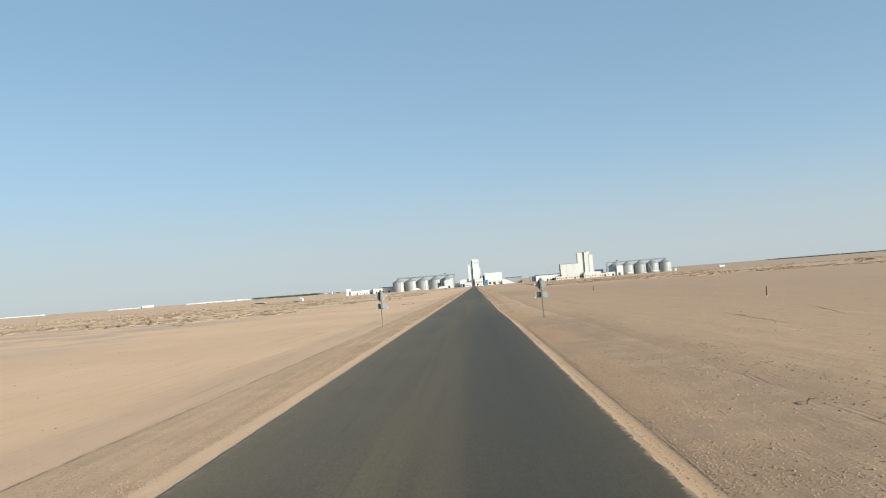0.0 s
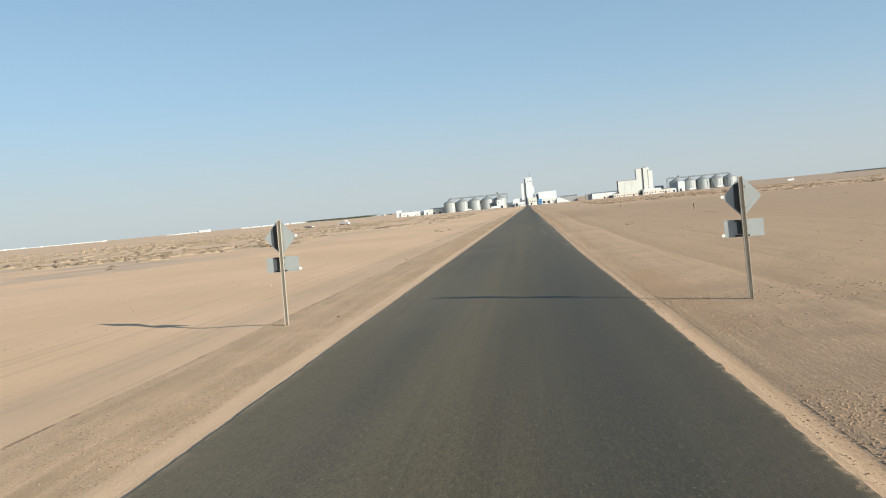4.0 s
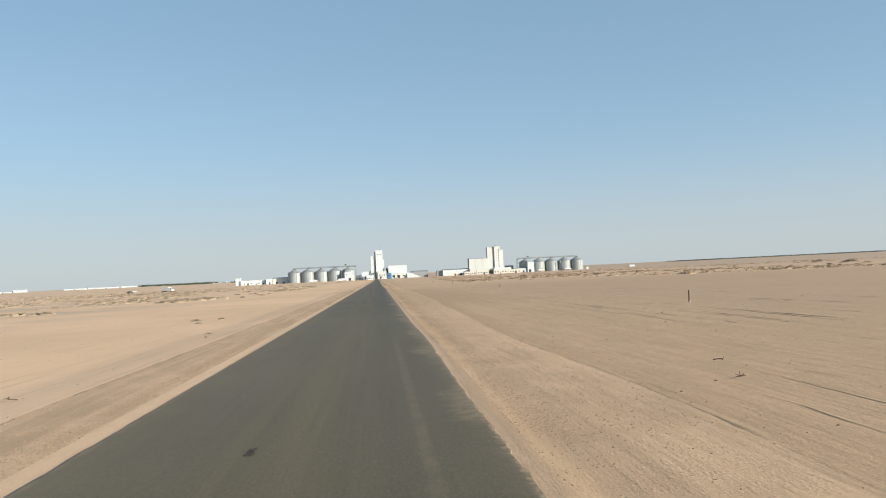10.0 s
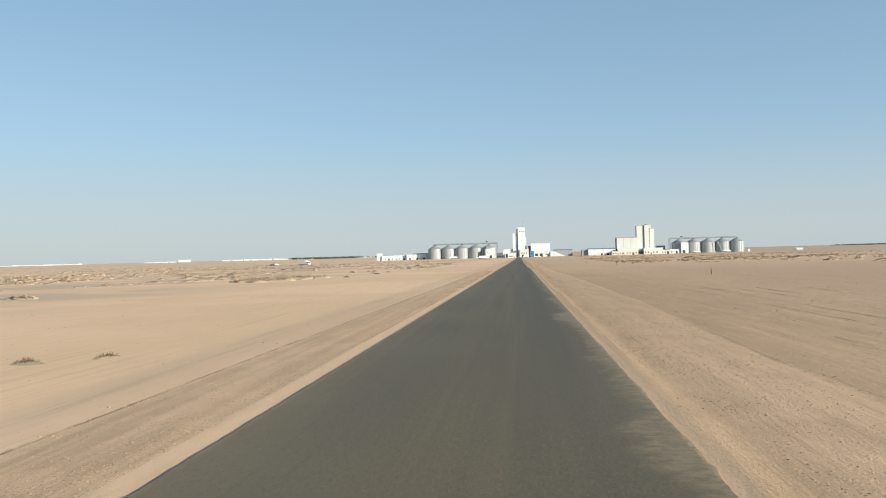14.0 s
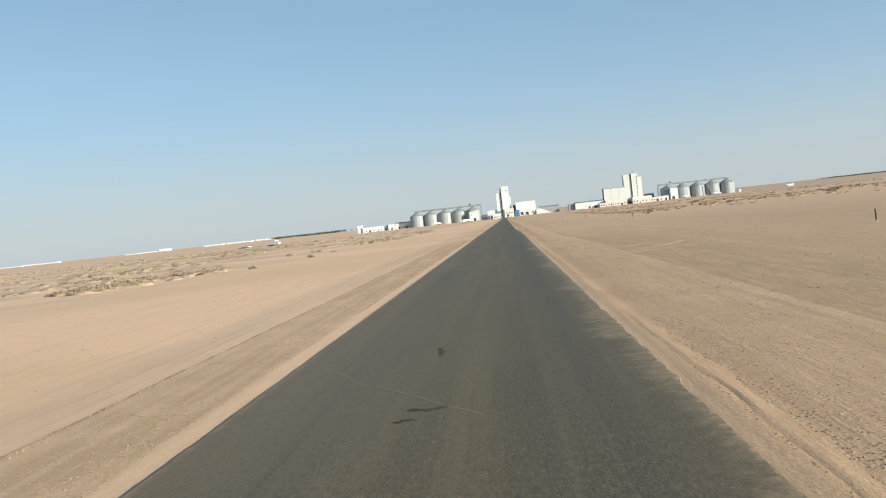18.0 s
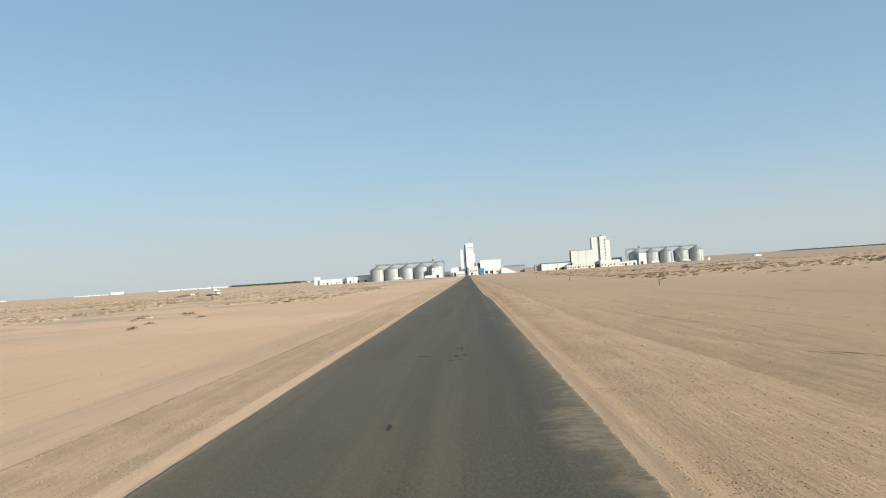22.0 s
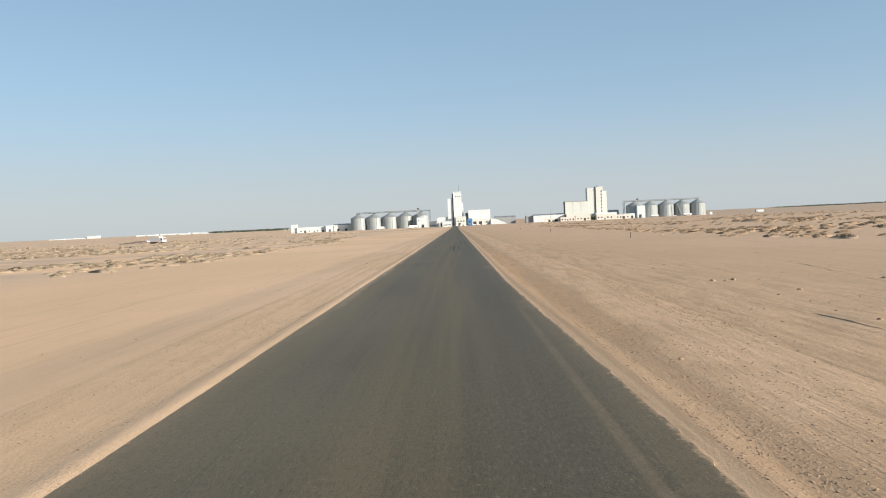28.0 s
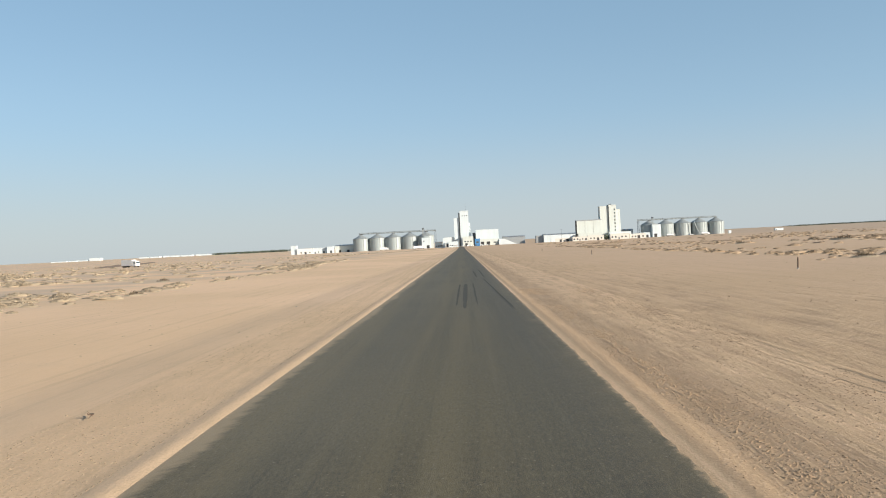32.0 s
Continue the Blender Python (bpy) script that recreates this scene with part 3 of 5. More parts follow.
def land(x, y):
    """Height of the ground sheet: road bed, graded shoulders with their ridges, rough plain."""
    x, y = np.asarray(x, float), np.asarray(y, float)
    z = lie(x, y)
    z = z - 0.018
    z = z - 0.15 * (1 - smooth(x, EDGE_L - 3.0, EDGE_L + 0.2)) * (1 - 0.7 * smooth(-x, 20, 60))
    # sand blown against and over the edges of the asphalt
    on_r = 0.45 + 0.55 * smooth(y, 60, 85)
    z = z + on_r * (0.016 + 0.022 * fbm(y * 0.35, y * 0 + 9, 5)) * np.exp(-((x - edge_r(y) - 0.24 + 0.03 * (vnoise(y * 0.6, y * 0 + 5) - 0.5)) / 0.26) ** 2)
    on_l = 0.3 + 0.7 * smooth(y, 240, 275)
    z = z + on_l * (0.008 + (0.022 + 0.016 * fbm(y * 0.3, y * 0 + 77, 5)) * smooth(y, 240, 275)) * np.exp(-((x - edge_l(y) + 0.26 - 0.16 * smooth(y, 240, 275)) / 0.25) ** 2)
    z = z - 0.014 * (1 - smooth(y, 235, 262)) * np.exp(-((x - edge_l(y) + 0.12) / 0.22) ** 2)
    # shallow rut along the sunny verge
    z = z - 0.028 * (1 - smooth(y, 44, 62)) * np.exp(-((x - ROAD_R - 0.42) / 0.12) ** 2)
    out = np.maximum(smooth(x, ROAD_R + 0.1, ROAD_R + 3), 1 - smooth(x, ROAD_L - 3, ROAD_L - 0.3))
    rough_by = 0.35 + 0.65 * smooth(x, 3, 8)
    near = np.exp(-np.abs(x) / 60)
    z = z + out * near * rough_by * (0.07 * (fbm(x * 0.5, y * 0.25) - 0.5) + 0.05 * (fbm(x * 1.7 + 40, y * 0.9) - 0.5))
    z = z + smooth(np.abs(x), 12, 60) * 0.4 * (fbm(x * 0.05 + 9, y * 0.05, 3) - 0.5)
    return z


def land1(x, y):
    return float(land(np.array([x]), np.array([y]))[0])


# ================= ground and road =================
def stretch(lo, hi, step, far, grow):
    v = list(np.arange(lo, hi + 1e-6, step))
    s, a = step, v[-1]
    while a < far:
        s *= grow
        a += s
        v.append(a)
    return v


def sheet(xs, ys, zfun):
    X, Y = np.meshgrid(xs, ys)
    Z = zfun(X, Y)
    nx, ny = len(xs), len(ys)
    v = np.stack([X, Y, Z], -1).reshape(-1, 3)
    i = (np.arange(ny - 1)[:, None] * nx + np.arange(nx - 1)[None]).ravel()
    return v, np.stack([i, i + 1, i + 1 + nx, i + nx], -1)


half = stretch(0, 10, 0.33, 4700, 1.1)
fine_x = list(np.arange(ROAD_L - 0.9, ROAD_L + 0.5, 0.09)) + list(np.arange(ROAD_R - 0.8, ROAD_R + 1.0, 0.09))
xs = sorted({round(-a - 1.0, 3) for a in half if not 2.4 < a < 3.9} | {round(a - 1.0, 3) for a in half if not 2.4 < a < 4.2} | {round(float(a), 3) for a in fine_x})
ys = [-a for a in stretch(20, 22, 2, 900, 1.3)[::-1]] + stretch(-18, 400, 0.45, 4800, 1.07)
v, f = sheet(np.array(xs), np.array(ys), land)
ground = mesh_of("ground", v, f, SAND, True)
tagged(ground, "pale tan desert sand plain with graded brown shoulders", "ground", kind="structure")

ry = np.array(stretch(-18, 380, 0.12, 1180, 1.03))


def rag(y, k, big, small):
    """Ragged line of the asphalt's edge, where sand has crept over it."""
    return small * (0.06 * (vnoise(y * 1.9, y * 0 + k) - 0.5) + 0.09 * (vnoise(y * 4.3, y * 0 + k + 31) - 0.5)) + big * np.maximum(0, fbm(y * 0.8, y * 0 + k + 5, 6) - 0.52)


el_ = edge_l(ry) + rag(ry, 3, 0.05 * smooth(ry, 250, 290), 0.25 + 0.25 * smooth(ry, 250, 290))
er_ = edge_r(ry) - rag(ry, 60, 0.04 + 0.1 * smooth(ry, 70, 90), 0.5)
rows = []
for a in (0.0, 0.004, 0.1, 0.3, 0.5, 0.7, 0.9, 0.996, 1.0):
    rows.append((el_ + (er_ - el_) * a, -0.035 if a in (0.0, 1.0) else 0.03 * (1 - (2 * a - 1) ** 2) * 0.6))
rv, nr = [], len(rows)
rz = lie(ry * 0, ry) + 0.006
for k in range(len(ry)):
    rv += [(float(r[0][k]), float(ry[k]), float(rz[k] + r[1])) for r in rows]
rf = [(k * nr + j, k * nr + j + 1, (k + 1) * nr + j + 1, (k + 1) * nr + j) for k in range(len(ry) - 1) for j in range(nr - 1)]
road = mesh_of("road", rv, rf, ROAD)
tagged(road, "straight worn grey asphalt road without markings, dusted with sand", "road", kind="structure")


def road_z(x, y):
    a = (x - ROAD_L) / (ROAD_R - ROAD_L)
    return float(lie(0, y)) + 0.006 + 0.018 * (1 - (2 * a - 1) ** 2)


# ================= road signs by the road =================
def road_sign(x, y, turn, side):
    s = thing("road_sign", (x, y, land1(x, y) - 0.02), "grey metal back of a diamond warning sign on a post", "road sign", "signs by the road", turn=turn)
    lean = 0.035 * -side
    bm = bmesh.new()                                  # U-shaped channel post
    for x0, x1, y0, y1 in ((-0.045, 0.045, 0.028, 0.036), (-0.045, -0.037, -0.03, 0.028), (0.037, 0.045, -0.03, 0.028)):
        add_box(bm, x0, x1, y0, y1, -0.3, 2.62)
    for vv in bm.verts:
        vv.co.x += lean * (vv.co.z - 1.2) * 0.6
    part("post", bm, POST, s)
    q, r = 0.5, 0.03
    diamond = [(-q + r, -r), (-q + r, r), (-r, q - r), (r, q - r), (q - r, r), (q - r, -r), (r, -q + r), (-r, -q + r)]
    ob = part("warning_board", prism([(a * 0.80, 2.19 + b * 0.90) for a, b in diamond], 0.115, 0.119), ALU, s, "diamond board seen from its bare grey back")
    # near-black block on the board's back, left of the post
    part("dark_block", prism([(-0.155, 1.95), (-0.02, 1.82), (-0.02, 2.52), (-0.155, 2.44)], 0.085, 0.114), DARK, ob, "dark block on the board's back")
    for zz in (1.95, 2.4):
        part("clamp", box(-0.06, 0.06, 0.036, 0.085, zz - 0.03, zz + 0.03, 0.006), STEEL, ob)
    ob = part("plate", prism([(-0.40, 1.34), (0.40, 1.34), (0.40, 1.71), (-0.40, 1.71)], 0.115, 0.119), ALU, s, "rectangular plate below, bare grey back")
    bm = box(-0.14, -0.02, 0.085, 0.114, 1.40, 1.66)
    add_box(bm, -0.19, 0.10, 0.09, 0.114, 1.345, 1.385)
    add_box(bm, -0.19, 0.06, 0.09, 0.114, 1.665, 1.70)
    part("dark_block", bm, DARK, ob, "dark block on the board's back")
    part("clamp", box(-0.06, 0.06, 0.036, 0.085, 1.49, 1.55, 0.006), STEEL, ob)
    for zz, w in ((2.21, 0.40), (1.39, 0.43)):
        part("reflector", tube((-side * w, 0.100, zz), (-side * w, 0.114, zz), 0.034, 12), LENS, s, "round white reflector")
    return s


road_sign(-6.25, 51.9, 3, -1)
road_sign(4.35, 50.4, -4, 1)


def marker_post(x, y, h=0.75, lean=0.0):
    s = thing("marker_post", (x, y, land1(x, y) - 0.03), "short thin rusty iron marker post stuck in the sand", "post", "marker posts beside the road")
    bm = tube((0, 0, -0.2), (lean, 0, h), 0.05, 8, 0.045)
    add_tube(bm, (lean, 0, h), (lean, 0, h + 0.03), 0.05, 8, 0.02)
    part("stake", bm, RUST, s)
    part("collar", tube((0, 0, -0.02), (0.002, 0, 0.12), 0.085, 10, 0.06), CONC, s)
    return s


for yy, h, ln in ((58.1, 0.75, 0.03), (130.5, 0.78, 0.0), (206, 0.7, -0.03), (285.5, 0.72, 0.0), (357, 0.74, 0.03), (432, 0.75, 0.0), (508, 0.75, 0.0)):
    marker_post(21.4 if yy < 60 else 19.7, yy, h, ln)


# ================= the grain plant far ahead =================
PLANT = -4.45                       # level of the plant's yard


def silo(x, y, r=9.5, eave=15.1, peak=4.6, group=""):
    s = thing("grain_silo", (x, y, PLANT), "round galvanised steel grain silo with conical roof", "silo", group)
    N = 40
    bm = bmesh.new()
    rings, levels = [], np.linspace(0.3, eave, 14)
    for k, zz in enumerate(levels):
        rr = r + (0.05 if k % 2 else 0.0)
        rings.append([bm.verts.new((rr * math.cos(j * math.tau / N), rr * math.sin(j * math.tau / N), zz)) for j in range(N)])
    for a, b in zip(rings, rings[1:]):
        for j in range(N):
            bm.faces.new((a[j], a[(j + 1) % N], b[(j + 1) % N], b[j]))
    ob = part("wall", bm, GALV, s)
    for pgn in ob.data.polygons:
        pgn.use_smooth = True
    bm = bmesh.new()
    for j in range(20):
        a = (j + 0.5) * math.tau / 20
        c, d = math.cos(a), math.sin(a)
        add_tube(bm, ((r + 0.1) * c, (r + 0.1) * d, 0.2), ((r + 0.1) * c, (r + 0.1) * d, eave), 0.1, 4)
    part("stiffeners", bm, GALV, ob)
    bm = bmesh.new()
    low = [bm.verts.new(((r + 0.35) * math.cos(j * math.tau / N), (r + 0.35) * math.sin(j * math.tau / N), eave - 0.15)) for j in range(N)]
    top = [bm.verts.new((0.9 * math.cos(j * math.tau / N), 0.9 * math.sin(j * math.tau / N), eave + peak)) for j in range(N)]
    for j in range(N):
        bm.faces.new((low[j], low[(j + 1) % N], top[(j + 1) % N], top[j]))
    bm.faces.new(top)
    bm.faces.new(low[::-1])
    rf_ = part("roof", bm, GALV_ROOF, s)
    part("roof_cap", tube((0, 0, eave + peak - 0.2), (0, 0, eave + peak + 0.9), 1.0, 14), STEEL, rf_)
    part("footing", tube((0, 0, -0.5), (0, 0, 0.32), r + 0.5, 32), CONC, s)
    bm = bmesh.new()
    a = -1.15
    for da in (-0.03, 0.03):
        c, d = (r + 0.3) * math.cos(a + da), (r + 0.3) * math.sin(a + da)
        add_tube(bm, (c, d, 0.3), (c, d, eave + 0.6), 0.06, 4)
    for zz in np.arange(0.8, eave, 0.9):
        c0, d0, c1, d1 = (r + 0.3) * math.cos(a - 0.03), (r + 0.3) * math.sin(a - 0.03), (r + 0.3) * math.cos(a + 0.03), (r + 0.3) * math.sin(a + 0.03)
        add_tube(bm, (c0, d0, zz), (c1, d1, zz), 0.04, 4)
    part("ladder", bm, STEEL, s)
    return s


def gantry(x0, x1, y, z, legs, group=""):
    """Conveyor bridge along the silo tops on lattice legs."""
    s = thing("conveyor_bridge", ((x0 + x1) / 2, y, PLANT), "long grey steel conveyor bridge over the silo roofs", "conveyor", group)
    h, w = (x1 - x0) / 2, 0.9
    zz = z - PLANT
    bm = bmesh.new()
    for yy in (-w, w):
        for dz in (0.0, 1.5):
            add_tube(bm, (-h, yy, zz + dz), (h, yy, zz + dz), 0.2, 4)
    part("chords", bm, STEEL, s)
    k = int(2 * h / 3)
    for yy in (-w, w):
        bm = bmesh.new()
        for j in range(k):
            a, b = -h + 2 * h * j / k, -h + 2 * h * (j + 1) / k
            add_tube(bm, (a, yy, zz), (b, yy, zz + 1.5) if j % 2 else (b, yy, zz), 0.07, 4)
            add_tube(bm, (b, yy, zz), (b, yy, zz + 1.5), 0.07, 4)
        part("lattice", bm, STEEL, s)
    part("conveyor_casing", box(-h, h, -0.55, 0.55, zz + 0.15, zz + 0.95, 0.05), GALV_ROOF, s)
    part("walkway", box(-h, h, 0.6, 1.4, zz + 0.05, zz + 0.13), STEEL, s)
    for lx in legs:
        bm = bmesh.new()
        a = lx - (x0 + x1) / 2
        for dx in (-0.9, 0.9):
            for yy in (-w, w):
                add_tube(bm, (a + dx, yy, -0.2), (a + dx, yy, zz), 0.13, 4)
        for q in range(6):
            za, zb = zz * q / 6, zz * (q + 1) / 6
            for yy in (-w, w):
                add_tube(bm, (a - 0.9, yy, za), (a + 0.9, yy, zb), 0.07, 4)
                add_tube(bm, (a - 0.9, yy, zb), (a + 0.9, yy, zb), 0.07, 4)
        part("lattice_leg", bm, STEEL, s)
    return s


def drop_chute(parent, a, b):
    part("chute", tube(a, b, 0.3, 8), STEEL, parent)


def bucket_elevator(x, y, h, group=""):
    s = thing("bucket_elevator", (x, y, PLANT), "slim grey steel grain elevator leg with head box", "elevator", group)
    bm = box(-0.9, -0.3, -0.4, 0.4, 0, h)
    add_box(bm, 0.3, 0.9, -0.4, 0.4, 0, h)
    part("leg_casing", bm, GALV_ROOF, s)
    part("head", box(-1.3, 1.3, -0.7, 0.7, h, h + 1.8, 0.2), STEEL, s)
    part("motor", tube((-0.4, -1.1, h + 0.8), (0.4, -1.1, h + 0.8), 0.4, 10), STEEL, s)
    part("boot", box(-1.2, 1.2, -0.7, 0.7, -0.3, 1.4, 0.15), STEEL, s)
    return s


def block(name, x0, x1, y, depth, h, wall, label, category="building", roof="flat", group="", openings=(), base=None, roof_mat=None, rise=1.2, turn=0.0):
    """A building of sheets or render: walls, roof, and openings as (x, z, w, h, kind) on the wall that faces the road."""
    s = thing(name, ((x0 + x1) / 2, y, PLANT if base is None else base), label, category, group, turn=turn)
    w = (x1 - x0) / 2
    if roof == "gable":
        bm = bmesh.new()
        vs = [bm.verts.new(q) for q in ((-w, 0, -0.4), (w, 0, -0.4), (w, depth, -0.4), (-w, depth, -0.4), (-w, 0, h), (w, 0, h), (w, depth, h), (-w, depth, h), (-w, depth / 2, h + rise), (w, depth / 2, h + rise))]
        for q in ((0, 1, 5, 4), (2, 3, 7, 6), (1, 2, 6, 9, 5), (3, 0, 4, 8, 7), (3, 2, 1, 0), (4, 5, 9, 8), (6, 7, 8, 9)):
            bm.faces.new([vs[k] for k in q])
        part("wall", bm, wall, s)
        bm = bmesh.new()
        o, e, t = 0.3, 0.35, 0.12
        for ya, yb in ((-e, depth / 2), (depth + e, depth / 2)):
            za, zb = h - e * 2 * rise / depth + 0.03, h + rise + 0.03
            vs = [bm.verts.new(q) for q in ((-w - o, ya, za), (w + o, ya, za), (w + o, yb, zb), (-w - o, yb, zb), (-w - o, ya, za + t), (w + o, ya, za + t), (w + o, yb, zb + t), (-w - o, yb, zb + t))]
            for q in ((0, 1, 2, 3), (7, 6, 5, 4), (0, 4, 5, 1), (1, 5, 6, 2), (2, 6, 7, 3), (3, 7, 4, 0)):
                bm.faces.new([vs[k] for k in q])
        part("roof", bm, roof_mat or GREY, s)
    else:
        part("wall", box(-w, w, 0, depth, -0.4, h), wall, s)
        part("roof", box(-w - 0.15, w + 0.15, -0.15, depth + 0.15, h, h + 0.35, 0.05), roof_mat or wall, s)
    for ox, oz, ow, oh, kind in openings:
        if kind == "door":
            d = part("door", box(ox - ow / 2, ox + ow / 2, -0.06, 0.02, oz, oz + oh, 0.01), STEEL, s, "grey metal door")
            part("door_frame", box(ox - ow / 2 - 0.12, ox + ow / 2 + 0.12, -0.1, 0.02, oz + oh, oz + oh + 0.15), CONC, d)
        elif kind == "dark":
            # no hole: a flat dark panel paints the bay's shaded inside
            part("opening", box(ox - ow / 2, ox + ow / 2, -0.03, 0.02, oz, oz + oh), DARK, s, "dark open bay")
        else:
            bm = bmesh.new()
            for a in ((ox - ow / 2 - 0.1, ox - ow / 2, oz - 0.1, oz + oh + 0.1), (ox + ow / 2, ox + ow / 2 + 0.1, oz - 0.1, oz + oh + 0.1), (ox - ow / 2, ox + ow / 2, oz - 0.1, oz), (ox - ow / 2, ox + ow / 2, oz + oh, oz + oh + 0.1)):
                add_box(bm, a[0], a[1], -0.09, 0.02, a[2], a[3])
            fr = part("window", bm, CONC, s)
            part("pane", box(ox - ow / 2, ox + ow / 2, -0.025, 0.02, oz, oz + oh), GLASS, fr, "dark glass pane")
    return s


# --- silo rows either side
for k in range(5):
    silo(-121.6 + 19.55 * k, 1240, group="silos west of the road")
g1 = gantry(-124, -31.5, 1240, 15.9, (-123, -32), "silos west of the road")
for k in range(5):
    cx = -121.6 + 19.55 * k - (-124 - 31.5) / 2
    drop_chute(g1, (cx + 2.5, 0, 20.3), (cx, 0, 19.6))
bucket_elevator(-46, 1230, 22.5, "silos west of the road")
block("intake_building", -47.9, -37.4, 1224, 8, 12.2, WHITE, "tall narrow white sheet-clad intake building before the silos", openings=((2.0, 0, 3.2, 3.6, "dark"), (-2.8, 8, 1.2, 1.0, "window")))
for k in range(5):
    silo(222.4 + 19.7 * k, 1240, group="silos east of the road")
g2 = gantry(209, 302.5, 1240, 15.7, (210, 262), "silos east of the road")
for k in range(5):
    cx = 222.4 + 19.7 * k - (209 + 302.5) / 2
    drop_chute(g2, (cx + 2.5, 0, 20.1), (cx, 0, 19.6))
bucket_elevator(224.5, 1230, 22.0, "silos east of the road")
block("intake_building", 222.3, 232.0, 1222, 8, 14.6, WHITE, "tall narrow white sheet-clad intake building before the silos", openings=((-1.5, 0, 3.4, 4.0, "dark"),))
cv = thing("inclined_conveyor", (275, 1228, PLANT), "inclined grey steel conveyor leaning against a silo", "conveyor")
part("belt_casing", tube((-2.6, 0, 15.6), (2.6, -2, 0.6), 0.55, 6), GALV_ROOF, cv)
part("support_leg", tube((-1.0, -0.6, 10.5), (-1.0, -0.6, 0), 0.15, 6), STEEL, cv)

# --- west mill tower
t1 = block("mill_tower", -1.9, 8.5, 1255, 14, 42.4, WHITE, "tall white sheet-clad mill tower with small top windows", "mill tower",
           openings=((-2.2, 36.5, 0.9, 1.1, "window"), (0.6, 36.5, 0.9, 1.1, "window"), (3.0, 36.5, 0.9, 1.1, "window")))
part("antenna", tube((2.0, 4, 42.7), (2.0, 4, 52.0), 0.14, 6), STEEL, t1, "thin roof aerial")
part("parapet", box(-5.3, 5.3, -0.25, 0.3, 42.4, 43.3), WHITE, t1)
for zz in (19.5, 23.5):
    b_ = part("side_platform", box(5.2, 7.4, 3, 6, zz, zz + 0.25), STEEL, t1)
    part("railing", box(5.2, 7.4, 2.95, 3.0, zz + 0.25, zz + 1.2), WHITE, b_)
part("side_shaft", box(5.2, 7.0, 4, 8, 9, 28.5), WHITE, t1)
# added dark block imitates the tower's shadow on the annex
part("shade_strip", box(-7.0, -5.2, 0.9, 6, 0, 41.0), STEEL, t1, "dark grey strip standing in for the shade beside the annex")
block("mill_annex", -9.4, -3.9, 1256.8, 12, 34.6, WHITE, "tall white annex tower against the mill tower", "mill tower")
block("low_hall", -22, -9.4, 1259, 14, 11.6, WHITE, "plain white sheet-clad hall beside the mill", openings=((-2, 0, 3.5, 4, "dark"),))
block("entrance_block", 0.2, 13.2, 1246, 7, 11.4, CREAM, "cream block in front of the mill tower", openings=((-3.5, 5, 1.6, 1.4, "window"), (0, 5, 1.6, 1.4, "window"), (3.5, 5, 1.6, 1.4, "window"), (-2, 0, 3, 3.6, "dark")))
block("warehouse", 16.4, 44.0, 1250, 22, 18.9, WHITE, "large white windowless sheet-clad warehouse block", "warehouse")
block("loading_hall", 19.6, 44.2, 1242, 7, 7.2, CREAM, "low cream loading hall below the warehouse", openings=((-8, 0, 4, 4.5, "dark"), (-1, 0, 4, 4.5, "dark"), (7, 2.6, 3, 1.4, "window")))
block("grey_shed", 49.5, 75.8, 1252, 18, 8.6, GREY, "long grey steel shed with low roof", "shed", "gable", roof_mat=GREY)
block("link_building", 12.8, 16.4, 1256, 8, 15.5, STEEL, "grey steel bridge and stair between tower and warehouse", openings=((0, 9, 1.6, 2.2, "dark"),))
# mound-shaped wedge stands in for a lit, sloping white wall
hp = thing("sand_heap", (54, 1242, PLANT), "long pale wedge standing in for a sloping white wall before the grey shed", "heap")
bm = bmesh.new()
vs = [bm.verts.new(q) for q in ((-10.5, -5, -0.3), (11, -5, -0.3), (11, 5, -0.3), (-10.5, 5, -0.3), (-10, 0, 7.4), (-4, 0, 7.0), (9.5, 0, 0.2))]
for q in ((0, 1, 6, 5, 4), (2, 3, 4, 5, 6), (3, 0, 4), (1, 2, 6), (3, 2, 1, 0)):
    bm.faces.new([vs[k] for k in q])
bmesh.ops.triangulate(bm, faces=bm.faces[:])
bmesh.ops.subdivide_edges(bm, edges=bm.edges[:], cuts=4, use_grid_fill=True)
for vv in bm.verts:
    vv.co += Vector((0, 0, 0.5 * noise.noise(vv.co * 0.5)))
part("heap", bm, mat("pale_wall_white", (0.56, 0.58, 0.57), 0.95), hp)
kiosk = block("blue_kiosk", 13.7, 19.4, 1176, 5, 8.0, BLUE, "blue painted weighbridge cabin by the road's end", "kiosk", openings=((0, 3.5, 2.6, 1.6, "window"), (-1.8, 0, 1.1, 2.2, "door")))
block("gatehouse", -15.8, -4.8, 1182, 8, 6.2, WHITE, "low white gatehouse beside the road's end", openings=tuple((-3.6 + 2.4 * k, 1.3, 1.4, 1.3, "window") for k in range(4)))
block("office_row", -31.7, -20, 1196, 8, 6.6, RENDER, "low pale office row", openings=tuple((-4.2 + 2.1 * k, 1.4, 1.1, 1.3, "window") for k in range(5)))
block("yard_cabin", -22.2, -19.6, 1190, 4, 10.2, WHITE, "narrow white cabin tower", "cabin")

# --- west yard
block("water_tank_tower", -206.9, -199.9, 1240, 7, 10.4, WHITE, "square white tank tower", "tower")
block("low_house", -199.3, -181, 1238, 10, 6.4, RENDER, "low white flat-roofed house", openings=((-4, 1.2, 1.6, 1.5, "window"), (1.2, 0, 2.4, 2.8, "dark"), (6.5, 1.2, 1.4, 1.4, "window")))
block("low_house", -180.6, -164.5, 1240, 10, 6.6, WHITE, "low white flat-roofed house", openings=((-5, 0, 1.4, 2.2, "door"), (-1, 1.2, 1.4, 1.3, "window"), (5.4, 0, 2.2, 2.6, "dark")))
